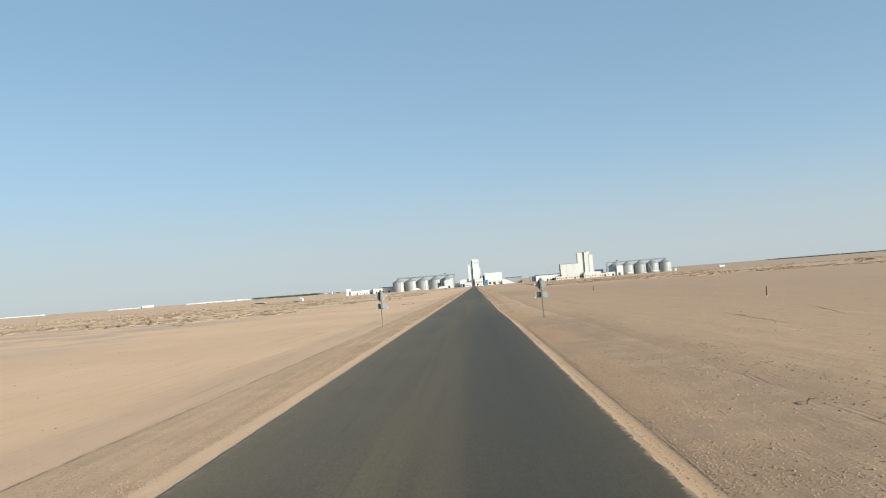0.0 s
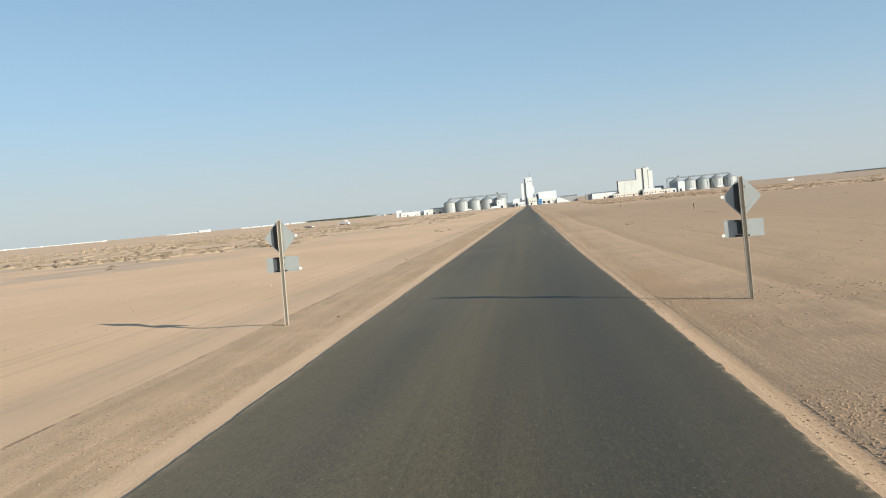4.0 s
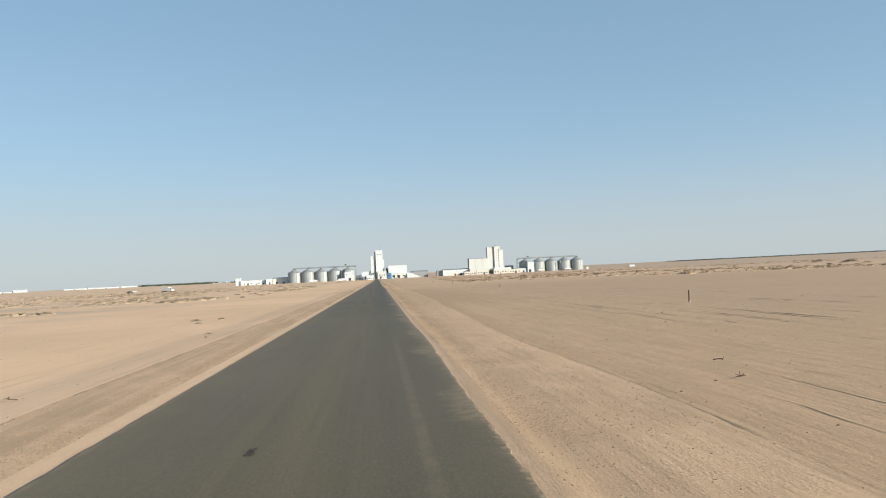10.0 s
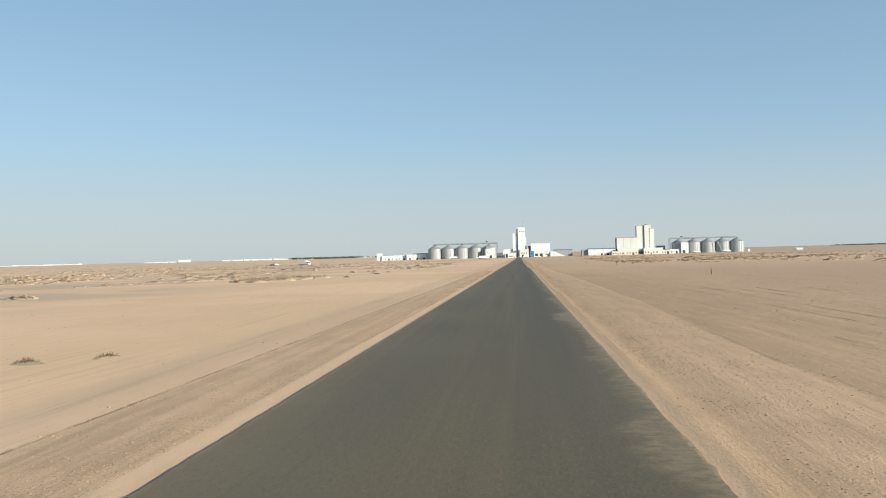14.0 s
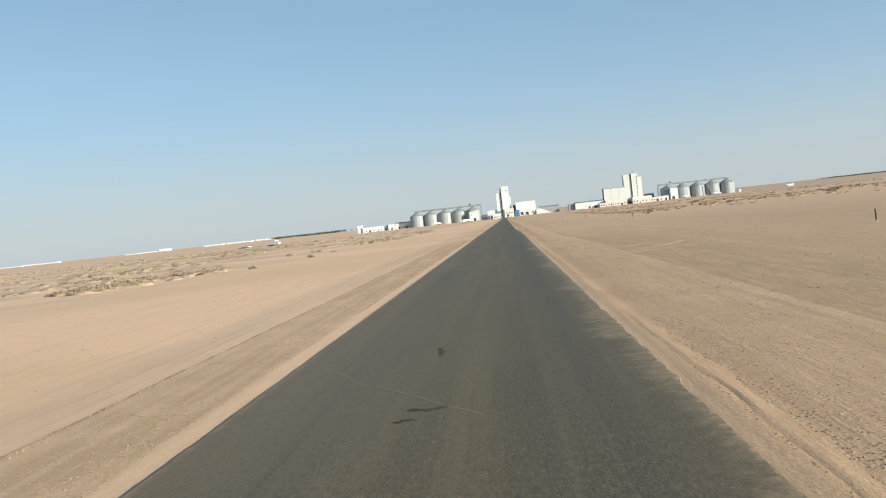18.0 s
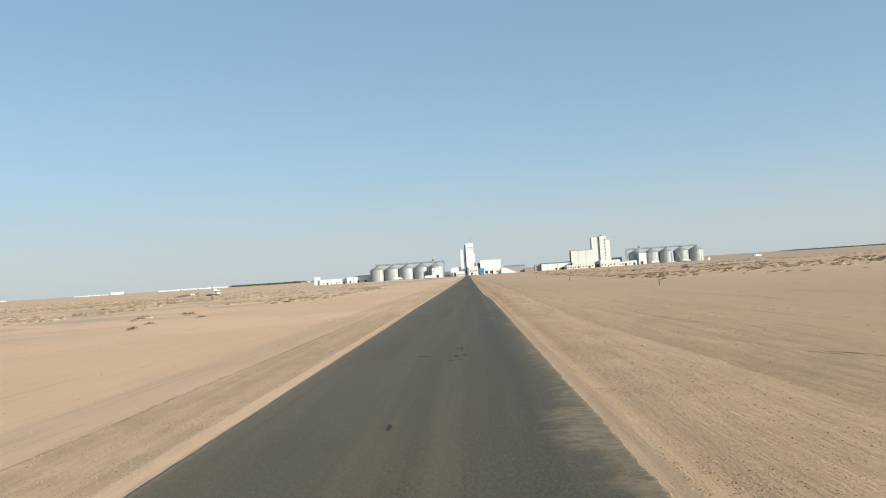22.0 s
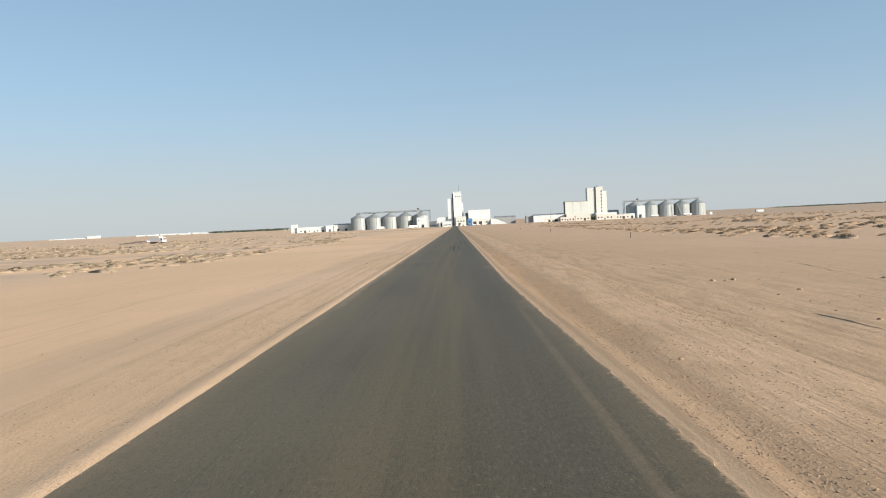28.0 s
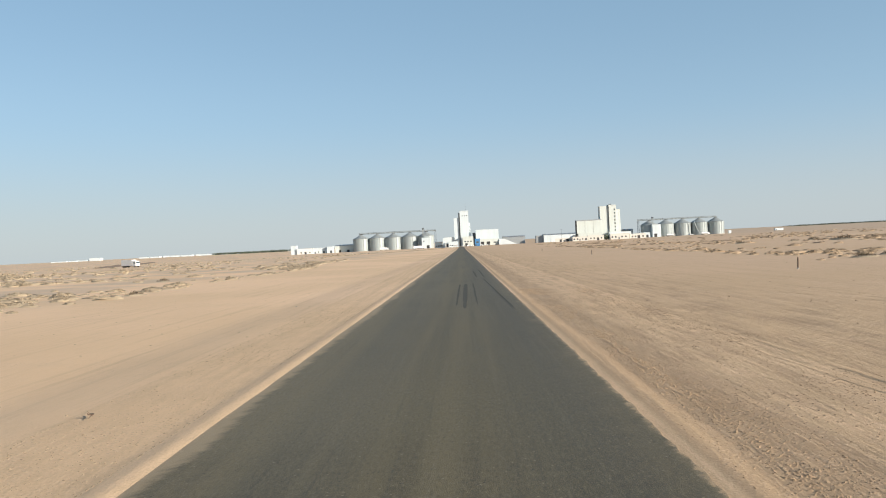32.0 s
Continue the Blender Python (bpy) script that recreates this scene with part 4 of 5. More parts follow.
block("store_block", -162.7, -155, 1236, 8, 7.4, WHITE, "white cube-like store block", openings=((1.2, 0, 2.2, 3.0, "door"),))
block("long_shed", -154.2, -130.8, 1246, 16, 8.0, CREAM, "long cream shed with grey low-pitched roof", "shed", "gable", openings=((-6, 0, 2.6, 3, "dark"), (4, 0, 3, 3, "dark")))
block("feed_shed", -128, -118, 1262, 14, 12.5, GREY, "grey shed behind the silos", "shed", "gable")

# --- east plant
block("long_shed", 96.8, 135.4, 1236, 18, 8.6, WHITE, "long white shed with grey roof and blank front", "shed", "gable")
block("shed_annex", 88.2, 97.0, 1240, 14, 8.2, GREY, "grey steel end of the long shed", "shed")
block("storage_block", 136.2, 165.6, 1236, 10, 23.9, CREAM, "large cream sheet-clad block in three panels", "warehouse")
# dark cover imitates the shade on the block's left face
part("edge_shade", box(-15.0, -14.3, -0.1, 9.9, 0, 24.3), DARK, bpy.data.objects["storage_block"])
part("eaves_trim", box(-14.8, 14.8, -0.2, -0.02, 23.3, 24.3), GREY, bpy.data.objects["storage_block"])
for nm in (146.0, 156.0):
    part("panel_joint", box(nm - 150.9 - 0.12, nm - 150.9 + 0.12, -0.08, 0.02, 0, 23.6), GREY, bpy.data.objects["storage_block"])
t2 = block("elevator_tower", 174.6, 183.8, 1236, 14, 39.9, CREAM, "tall cream sheet-clad elevator tower with a column of windows", "mill tower",
           openings=tuple((2.6, 9.6 + 4.1 * k, 1.3, 1.9, "window") for k in range(7)))
# same dark cover for the tower's shaded left face
part("edge_shade", box(-4.95, -4.1, -0.12, 8, 0, 40.8), DARK, t2)
part("roof_cabin", box(-2.6, -0.4, 4, 7, 40.2, 42.0), STEEL, t2)
part("parapet", box(-4.7, 4.7, -0.2, 0.3, 39.9, 40.8), CREAM, t2)
block("tower_annex", 164.6, 174.6, 1237.0, 12, 39.3, CREAM, "tall cream annex tower against the elevator tower", "mill tower")
block("tower_wing", 183.8, 188.9, 1239, 10, 35.0, CREAM, "narrow cream side wing of the tower", "mill tower")
block("base_hall", 137.0, 165.0, 1230, 5, 8.2, CREAM, "low cream hall at the foot of the storage block")
block("base_hall", 173.0, 198.6, 1228, 8, 8.2, WHITE, "low white hall at the foot of the tower")
block("staff_housing", 122.8, 140.0, 1180, 9, 4.6, BEIGE, "low dusty beige staff building with small dark windows", openings=((-6.6, 1.4, 1.6, 1.6, "window"), (-3.1, 1.4, 1.6, 1.6, "window"), (-0.4, 0, 1.2, 2.3, "door"), (2.6, 1.5, 1.4, 1.4, "window"), (6.3, 0.8, 2.0, 2.3, "dark")))
block("staff_housing", 140.6, 158.0, 1181, 9, 5.2, BEIGE, "low dusty beige staff building with a roof parapet", openings=((-6.0, 1.6, 1.5, 1.5, "window"), (-2.2, 1.6, 1.5, 1.5, "window"), (2.0, 0, 2.6, 3.0, "dark"), (5.8, 1.6, 1.5, 1.5, "window")))
block("staff_housing", 165.0, 186.0, 1180, 9, 5.9, BEIGE, "dusty beige staff building with small dark windows", openings=((-8.4, 1.8, 1.6, 1.7, "window"), (-4.6, 1.8, 1.6, 1.7, "window"), (-1.0, 0, 1.3, 2.4, "door"), (2.4, 1.8, 1.6, 1.7, "window"), (6.6, 1.8, 1.6, 1.7, "window")))
block("staff_housing", 186.6, 205.0, 1181, 9, 4.9, BEIGE, "low dusty beige staff building with a dark gateway", openings=((-6.2, 1.4, 1.5, 1.5, "window"), (-2.8, 1.4, 1.5, 1.5, "window"), (0.8, 0, 2.8, 3.2, "dark"), (5.6, 1.4, 1.5, 1.5, "window")))
block("yard_wall", 104.4, 122.4, 1186, 0.6, 3.6, BEIGE, "low pale yard wall with gateway", "wall", openings=((5, 0, 3.4, 3.0, "dark"), (-3, 0, 2.4, 2.8, "dark")))
block("grey_shed", 195.5, 206.8, 1256, 12, 10.2, GREY, "small grey shed beside the silos", "shed", "gable")
block("low_store", 206.0, 218.8, 1220, 6, 5.6, WHITE, "low white store before the silos", openings=((-3, 0, 2.6, 3.2, "dark"), (3, 0, 2.6, 3.2, "dark")))
block("small_hut", 314.8, 318.0, 1236, 3, 3.2, WHITE, "small white hut at the end of the silos", "hut")


# ================= vehicles at the plant =================
def wheel(parent, x, y, r=0.5, w=0.3):
    t = part("tyre", tube((x - w / 2, y, r), (x + w / 2, y, r), r, 14), RUBBER, parent)
    part("rim", tube((x - w / 2 - 0.02, y, r), (x + w / 2 + 0.02, y, r), r * 0.55, 10), STEEL, t)


def box_truck(x, y, turn, base, long=7.0, label="white box truck with white cab", tanker=False):
    s = thing("tank_truck" if tanker else "box_truck", (x, y, base), label, "truck", turn=turn)
    part("chassis", box(-0.5, 0.5, -long, 1.9, 0.55, 0.85), BLACKP, s)
    cabm = prism([(-0.2, 0.75), (2.0, 0.75), (2.05, 1.7), (1.8, 2.9), (-0.2, 2.95)], -1.15, 1.15, 0.06)
    bmesh.ops.rotate(cabm, verts=cabm.verts, cent=(0, 0, 0), matrix=Matrix.Rotation(radians(90), 3, "Z"))
    cb = part("cab", cabm, CAR_WHITE, s)
    part("windscreen", box(-1.0, 1.0, 1.86, 2.02, 1.8, 2.6), GLASS, cb)
    for sx in (-1, 1):
        part("side_window", box(min(sx * 1.12, sx * 1.18), max(sx * 1.12, sx * 1.18), 0.7, 1.6, 1.8, 2.5), GLASS, cb)
        part("headlight", box(sx * 0.85 - 0.15, sx * 0.85 + 0.15, 1.98, 2.06, 0.95, 1.15), LENS, cb)
    if tanker:
        part("tank", tube((0, -long, 1.95), (0, -0.5, 1.95), 1.15, 20), CAR_WHITE, s)
    else:
        part("cargo_box", box(-1.22, 1.22, -long, -0.35, 0.9, 3.5, 0.05), CAR_WHITE, s)
    for yy in (1.0, -long + 1.0, -long + 2.2):
        for sx in (-0.95, 0.95):
            wheel(s, sx, yy)
    return s


box_truck(-148, 655, -118, land1(-148, 655), 7.5, "white box truck standing on the open desert")
box_truck(-43.5, 1140, -78, land1(-43.5, 1140), 9.5, "white lorry parked before the silos")
box_truck(-89, 1222, -90, PLANT, 8.5, "white lorry parked at the foot of the silos")
box_truck(246, 1222, -90, PLANT, 7.5, "white tank truck parked at the silos", True)
box_truck(286, 1222, -90, PLANT, 7.5, "white tank truck parked at the silos", True)
box_truck(-8, 1165, 180, land1(-8, 1165), 6.5, "white lorry at the end of the road")


def car(x, y, turn, base, colour, label):
    s = thing("car", (x, y, base), label, "car", "cars at the plant", turn=turn)
    bm = prism([(-2.2, 0.35), (2.2, 0.35), (2.25, 0.75), (1.5, 0.98), (0.9, 1.0), (0.3, 1.55), (-1.5, 1.6), (-2.15, 1.0)], -0.9, 0.9, 0.05)
    bd = part("body", bm, colour, s)
    part("side_glass", box(-1.4, 0.4, -0.93, 0.93, 1.05, 1.45), GLASS, bd)
    for yy in (-1.3, 1.35):
        for sx in (-0.85, 0.85):
            t = part("tyre", tube((yy, sx - 0.1, 0.34), (yy, sx + 0.1, 0.34), 0.34, 12), RUBBER, s)
            part("rim", tube((yy, sx - 0.12, 0.34), (yy, sx + 0.12, 0.34), 0.2, 8), STEEL, t)
    return s


for cx, cy, tr in ((-12, 1150, 20), (1, 1172, 80), (5.5, 1170, 95), (22, 1172, 10), (27, 1174, 0), (265, 1215, 5), (-58, 1226, 0), (10, 1140, 40)):
    car(cx, cy, tr, land1(cx, cy), CAR_WHITE, "white saloon car parked in the plant's yard")

# ================= far horizon =================
FAR = 3000


def farm_row(x0, x1, count, h0, h1, seed):
    r = random.Random(seed)
    a = x0
    w = (x1 - x0) / count
    for k in range(count):
        ww = w * r.uniform(0.86, 0.98)
        hh = 0.8 * r.uniform(h0, h1)
        yy = FAR + r.uniform(-30, 30)
        block("farm_shed", a, a + ww, yy, 30, hh, WHITE, "long low white farm shed on the horizon", "shed", "gable", "farm sheds on the horizon", base=land1(a + ww / 2, yy) - 0.5, roof_mat=WHITE, rise=0.8)
        a += w


farm_row(-2350, -1690, 9, 4.5, 6, 1)
farm_row(-1440, -1310, 4, 4, 5, 3)
block("farm_silo_block", -1308, -1270, FAR, 25, 9.5, WHITE, "taller white farm block on the horizon", "building", base=land1(-1290, FAR) - 0.5)
farm_row(-1130, -860, 7, 6, 8, 4)
farm_row(-850, -780, 2, 5, 6, 6)
farm_row(-640, -560, 2, 5, 7, 5)
# plain block for a small far white shape; its door is added
block("far_white_block", 431.5, 442.5, 1391, 4, 2.9, WHITE, "long low white block alone on the plain", "cabin", base=land1(437, 1391) - 0.1, openings=((-4, 0, 1, 2.1, "door"),))


def grove(name, x0, x1, y0, y1, count, hgt, seed, label):
    """Far trees: trunks and loose leafy crowns in one mesh."""
    r = np.random.default_rng(seed)
    vs, fs = [], []
    for _ in range(count):
        cx, cy, h = r.uniform(x0, x1), r.uniform(y0, y1), hgt * r.uniform(0.6, 1.15)
        z0 = land1(cx, cy)
        k = len(vs)
        w = 0.25
        vs += [(cx - w, cy, z0), (cx + w, cy, z0), (cx + w * 0.5, cy, z0 + h * 0.7), (cx - w * 0.5, cy, z0 + h * 0.7)]
        fs += [(k, k + 1, k + 2), (k, k + 2, k + 3)]
        for _ in range(16):
            a = r.normal(0, 1, 3) * (hgt * 0.28, hgt * 0.28, hgt * 0.2) + (cx, cy, z0 + h * 0.68)
            d = r.normal(0, hgt * 0.16, (3, 3))
            k = len(vs)
            vs += [tuple(a + q) for q in d]
            fs.append((k, k + 1, k + 2))
    ob = mesh_of(name, [tuple(map(float, q)) for q in vs], fs, LEAF)
    return tagged(ob, label, "trees", kind="stuff")


grove("yard_trees", 165.5, 172.5, 1221, 1226, 5, 6.0, 8, "small dark green trees between the halls")
grove("yard_trees", 158.4, 164.4, 1182, 1187, 3, 4.5, 9, "small dark green trees beside the staff building")


def lamp_mast(x, y, h):
    """Slim yard light pole with a short cross arm and two lamp heads."""
    s = thing("lamp_mast", (x, y, PLANT), "slim grey steel yard light pole with twin lamp heads", "lamp post")
    part("mast", tube((0, 0, -0.3), (0, 0, h), 0.16, 8, 0.09), STEEL, s)
    part("cross_arm", tube((-1.1, 0, h - 0.15), (1.1, 0, h - 0.15), 0.07, 6), STEEL, s)
    for sx in (-1.1, 1.1):
        part("lamp_head", box(sx - 0.32, sx + 0.32, -0.2, 0.2, h - 0.32, h - 0.1, 0.04), GREY, s)


lamp_mast(117, 1228, 14.5)

grove("far_grove", -860, -590, FAR - 60, FAR + 40, 420, 6.0, 3, "dark line of trees on the horizon")
grove("far_grove", 1120, 2600, FAR - 60, FAR + 60, 2000, 4.0, 4, "thin dark line of trees on the horizon")
grove("far_grove", -760, -420, FAR - 120, FAR - 60, 120, 5.0, 5, "dark line of trees on the horizon")

car(-233, 852, 60, land1(-233, 852), CAR_WHITE, "white saloon car parked beside the earth bank")
bk = thing("earth_bank", (-300, 905, 0), "long dark earth bank across the plain", "bank")
bm = bmesh.new()
NB = 40
for k in range(NB + 1):
    a = k / NB
    px, py = 105 - 105 * a, -187 + 335 * a
    z0 = land1(px - 300, py + 905)
    hh = 1.6 * math.sin(math.pi * min(1, a * 3 + 0.1) / 2 if a < 0.3 else math.pi / 2) * (1 - 0.5 * a) * (0.8 + 0.4 * noise.noise((a * 9, 0, 0)))
    for dx, dz in ((-4, -0.3), (-1.0, hh), (1.0, hh), (4, -0.3)):
        bm.verts.new((px + dx, py, z0 + dz))
bm.verts.ensure_lookup_table()
for k in range(NB):
    for j in range(3):
        bm.faces.new((bm.verts[k * 4 + j], bm.verts[k * 4 + j + 1], bm.verts[k * 4 + 5 + j], bm.verts[k * 4 + 4 + j]))
part("bank", bm, SOIL, bk)


# ================= loose stones, scrub, tracks, marks =================
def stones(name, spots, label, material=STONE):
    """Small angular stones in one mesh: spots as arrays x, y, size."""
    x, y, s = spots
    m = len(x)
    r = np.random.default_rng(11)
    shape = np.array([(1, 0, 0), (0.25, 0.95, 0.1), (-0.85, 0.6, 0), (-0.8, -0.6, 0.1), (0.3, -0.95, 0), (0.45, 0.25, 0.62), (-0.35, -0.1, 0.55)])
    ang = r.uniform(0, math.tau, m)
    jit = 1 + r.uniform(-0.3, 0.3, (m, 7, 3))
    P = shape[None] * jit * s[:, None, None]
    ca, sa = np.cos(ang)[:, None], np.sin(ang)[:, None]
    X = P[..., 0] * ca - P[..., 1] * sa + x[:, None]
    Y = P[..., 0] * sa + P[..., 1] * ca + y[:, None]
    Z = P[..., 2] + (land(x, y) - 0.12 * s)[:, None]
    v = np.stack([X, Y, Z], -1).reshape(-1, 3)
    tri = np.array([(0, 1, 5), (1, 2, 6), (1, 6, 5), (2, 3, 6), (3, 4, 6), (4, 0, 5), (4, 5, 6)])
    f = (np.arange(m)[:, None, None] * 7 + tri[None]).reshape(-1, 3)
    ob = mesh_of(name, v, f, material)
    return tagged(ob, label, "gravel", kind="stuff")


r = np.random.default_rng(21)


def strew(m, xlo, xhi, ylo, yhi, lo, hi, mode=None, spread=0.3):
    x = r.uniform(xlo, xhi, m) if mode is None else np.clip(r.normal(mode, spread, m), xlo, xhi)
    y = r.uniform(ylo, yhi, m)
    s = lo + (hi - lo) * r.random(m) ** 2.2
    keep = fbm(x * 0.4 + 50, y * 0.25) + 0.25 * r.random(m) > 0.55
    return x[keep], y[keep], s[keep]


stones("gravel", strew(52000, -6.8, ROAD_L - 0.5, 0, 258, 0.006, 0.023, ROAD_L - 0.85, 0.3), "small tan stones heaped along the graded shoulder")
stones("gravel", strew(50000, -6.8, ROAD_L - 0.55, 0, 345, 0.005, 0.02, ROAD_L - 1.3, 0.8), "small tan stones strewn over the graded shoulder")
stones("gravel", strew(70000, ROAD_R + 0.22, 6.2, 0, 345, 0.006, 0.023, ROAD_R + 0.7, 0.28), "small tan stones heaped along the road's edge")
stones("gravel", strew(50000, ROAD_R + 0.25, 6.2, 0, 345, 0.005, 0.022, ROAD_R + 1.4, 1.0), "small tan stones strewn along the road's edge")
stones("gravel", strew(6000, 5, 30, 0, 380, 0.01, 0.045), "scattered stones on the open sand")
stones("gravel", strew(5000, -30, -6.5, 0, 380, 0.008, 0.04), "scattered stones on the open sand")

stones("gravel", strew(30000, 2.0, 4.2, 284, 350, 0.006, 0.02, 2.75, 0.35), "brown clods of sand churned up beside the asphalt", TRACK)
stones("gravel", strew(16000, 4.2, 7.0, 284, 350, 0.005, 0.02, 5.3, 0.4), "brown clods of sand thrown along a rut", TRACK)
stones("gravel", strew(40000, ROAD_R + 0.5, 7.0, 0, 59, 0.005, 0.023, ROAD_R + 1.05, 0.42), "brown stones lying thick along the verge", TRACK)
stones("gravel", strew(5200, ROAD_R + 0.9, 7.5, 0, 52, 0.014, 0.042), "larger brown stones scattered over the verge")
stones("gravel", strew(7000, 4.0, 9.0, 0, 72, 0.005, 0.022), "brown stones strewn on the sand", TRACK)
stones("gravel", strew(2600, EDGE_L - 0.2, EDGE_L + 0.25, 50, 240, 0.01, 0.032, EDGE_L + 0.06, 0.06), "broken crust of clods along the shoulder's outer line", TRACK)
cy_ = r.uniform(296, 330, 2600)
stones("gravel", (2.25 + 0.48 * (cy_ - 298) / 32 + r.normal(0.06, 0.09, 2600), cy_, 0.008 + 0.022 * r.random(2600) ** 2), "clods of crust broken out of a tyre rut", TRACK)
rx = r.uniform(-56, -14, 700)
stones("gravel", (rx, 886 + 6.4 * (rx + 50) + r.normal(0, 7, 700), 0.1 + 0.5 * r.random(700) ** 2), "low row of pale rubble on the sand")


def scrub(name, x, y, size, blades, seed, label, kind="stuff", straw=GRASS, earth=MOUND, wide=1.0, tall=1.0, leaf=0.085):
    """Dry rounded bushes on low sand hummocks; leaves in one mesh and hummocks in another."""
    q = np.random.default_rng(seed)
    m = len(x)
    z0 = land(x, y)
    R = size[:, None] * 1.7
    # each bush is two or three rounded cushions of small twigs and leaves
    lobe = q.integers(0, 3, (m, blades))
    la, lr = q.uniform(0, math.tau, (m, 3)), q.uniform(0.1, 0.75, (m, 3))
    ls = q.uniform(0.5, 1.0, (m, 3))
    pick = np.arange(m)[:, None]
    la, lr, ls = la[pick, lobe], lr[pick, lobe], ls[pick, lobe]
    d = q.normal(0, 1, (m, blades, 3))
    d[..., 2] = np.abs(d[..., 2]) + 0.15
    d /= np.linalg.norm(d, axis=-1, keepdims=True)
    shell = ls * q.uniform(0.6, 1.05, (m, blades))
    cx = x[:, None] + wide * R * 0.62 * lr * np.cos(la) + wide * 0.72 * size[:, None] * shell * d[..., 0]
    cy = y[:, None] + 0.42 * R * lr * np.sin(la) + 0.6 * size[:, None] * shell * d[..., 1]
    cz = z0[:, None] + size[:, None] * (0.12 + 0.62 * tall * shell * d[..., 2])
    c = np.stack([cx, cy, cz], -1)
    v = (c[:, :, None] + q.normal(0, 1, (m, blades, 3, 3)) * (leaf * size)[:, None, None, None]).reshape(-1, 3)
    f = np.arange(m * blades * 3).reshape(-1, 3)
    ob = mesh_of(name, v, f, straw)
    tagged(ob, label, "scrub", kind=kind)
    k, rg = 10, (0.0, 0.3, 0.56, 0.72)
    hz = (0.4, 0.36, 0.24, -0.15)
    vs = []
    for ring, h in zip(rg, hz):
        for j in range(k):
            a = j * math.tau / k
            wob = 1 + 0.3 * q.normal(0, 1, m)
            vs.append(np.stack([x + wide * R[:, 0] * ring * wob * math.cos(a), y + 0.62 * R[:, 0] * ring * wob * math.sin(a), z0 + h * size * (1 + 0.34 * q.normal(0, 1, m))], -1))
    V = np.stack(vs, 1).reshape(-1, 3)
    fs = []
    for ring in range(3):
        for j in range(k):
            a, b = ring * k + j, ring * k + (j + 1) % k
            fs.append((a, a + k, b + k, b))
    F = (np.arange(m)[:, None, None] * 4 * k + np.array(fs)[None]).reshape(-1, 4)
    ob2 = mesh_of(name.replace("scrub", "hummocks"), V, F, earth, True)
    tagged(ob2, "low sand hummocks under the dry scrub", "hummocks", kind="stuff")


def band(m, xlo, xhi, ylo, yhi, seed, thr, edge):
    q = np.random.default_rng(seed)
    x, y = q.uniform(xlo, xhi, m), q.uniform(ylo, yhi, m)
    e = edge(y) + 6 * (fbm(y * 0.05, y * 0 + seed) - 0.5)
    dens = 0.6 * fbm(x * 0.05 + seed, y * 0.022 + seed, 3) + 0.4 * fbm(x * 0.3 + seed, y * 0.16, 3)
    near = (x < e) if xhi < 0 else (x > e)
    keep = near & (dens + 0.2 * np.exp(-np.abs(x - e) / 4.5) > thr)
    s = (0.28 + 0.4 * q.random(m) ** 2) * (0.8 + 0.9 * np.clip(dens - thr, 0, 0.3) / 0.3)
    return x[keep], y[keep], s[keep]


west = lambda y: -np.interp(y, [0, 120, 160, 185, 230, 250, 300, 345, 420, 600], [110, 92, 74, 60, 52, 42, 33, 26.5, 26, 40])
east = lambda y: np.interp(y, [0, 230, 300, 330, 365, 400, 600], [160, 120, 55, 30, 26, 29, 40])
x, y, s = band(20000, -150, -18, 60, 560, 31, 0.605, west)
scrub("scrub_west", x, y, s * 1.05, 110, 5, "dry tan desert scrub on hummocks", wide=1.6, tall=0.85)
q = np.random.default_rng(77)
lump = [(cx + q.normal(0, sp, m_), cy + q.normal(0, sp * 0.8, m_)) for cx, cy, sp, m_ in ((-62, 136, 3.5, 34), (-54, 138, 3, 26), (-44, 136, 2.2, 16), (-36, 143, 1.5, 7), (-51, 158, 3, 22), (-62, 151, 3, 18), (-44, 118, 0.8, 3), (-45, 181, 3, 18), (-84, 205, 6, 40), (-40, 147, 1.5, 6)) + ((-36.2, 225.1, 1.2, 26), (-35.9, 227.2, 1.2, 26), (-34.7, 228.8, 1.3, 26), (-34.7, 232.7, 1.4, 24), (-34.7, 237.1, 1.5, 20), (-34.4, 242.7, 1.8, 14), (-32.5, 245.8, 2, 10), (-55.9, 259.6, 3, 22), (-56.4, 277.2, 4, 18))]
x, y = np.concatenate([a for a, b in lump]), np.concatenate([b for a, b in lump])
scrub("scrub_patches", x, y, 0.36 + 0.4 * q.random(len(x)), 120, 9, "dry pale tufts in patches on the smooth sand", wide=1.6)
x, y, s = band(5000, -420, -60, 200, 900, 37, 0.55, lambda y: y * 0 - 60)
scrub("scrub_west_far", x, y, s * 1.4, 34, 6, "dry tan desert scrub on the far plain", leaf=0.16)
x, y, s = band(8500, 20, 150, 230, 700, 41, 0.59, east)
scrub("scrub_east", x, y, s * 0.95, 120, 7, "dark dry desert scrub on low hummocks", straw=BRUSH, earth=MOUND_E, wide=1.5, tall=0.95)
x, y, s = band(5000, 60, 480, 260, 1000, 43, 0.6, lambda y: y * 0 + 60)
scrub("scrub_east_far", x, y, s * 1.4, 34, 8, "dry brown scrub on the far plain", straw=BRUSH, earth=MOUND_E, wide=1.6, leaf=0.16)


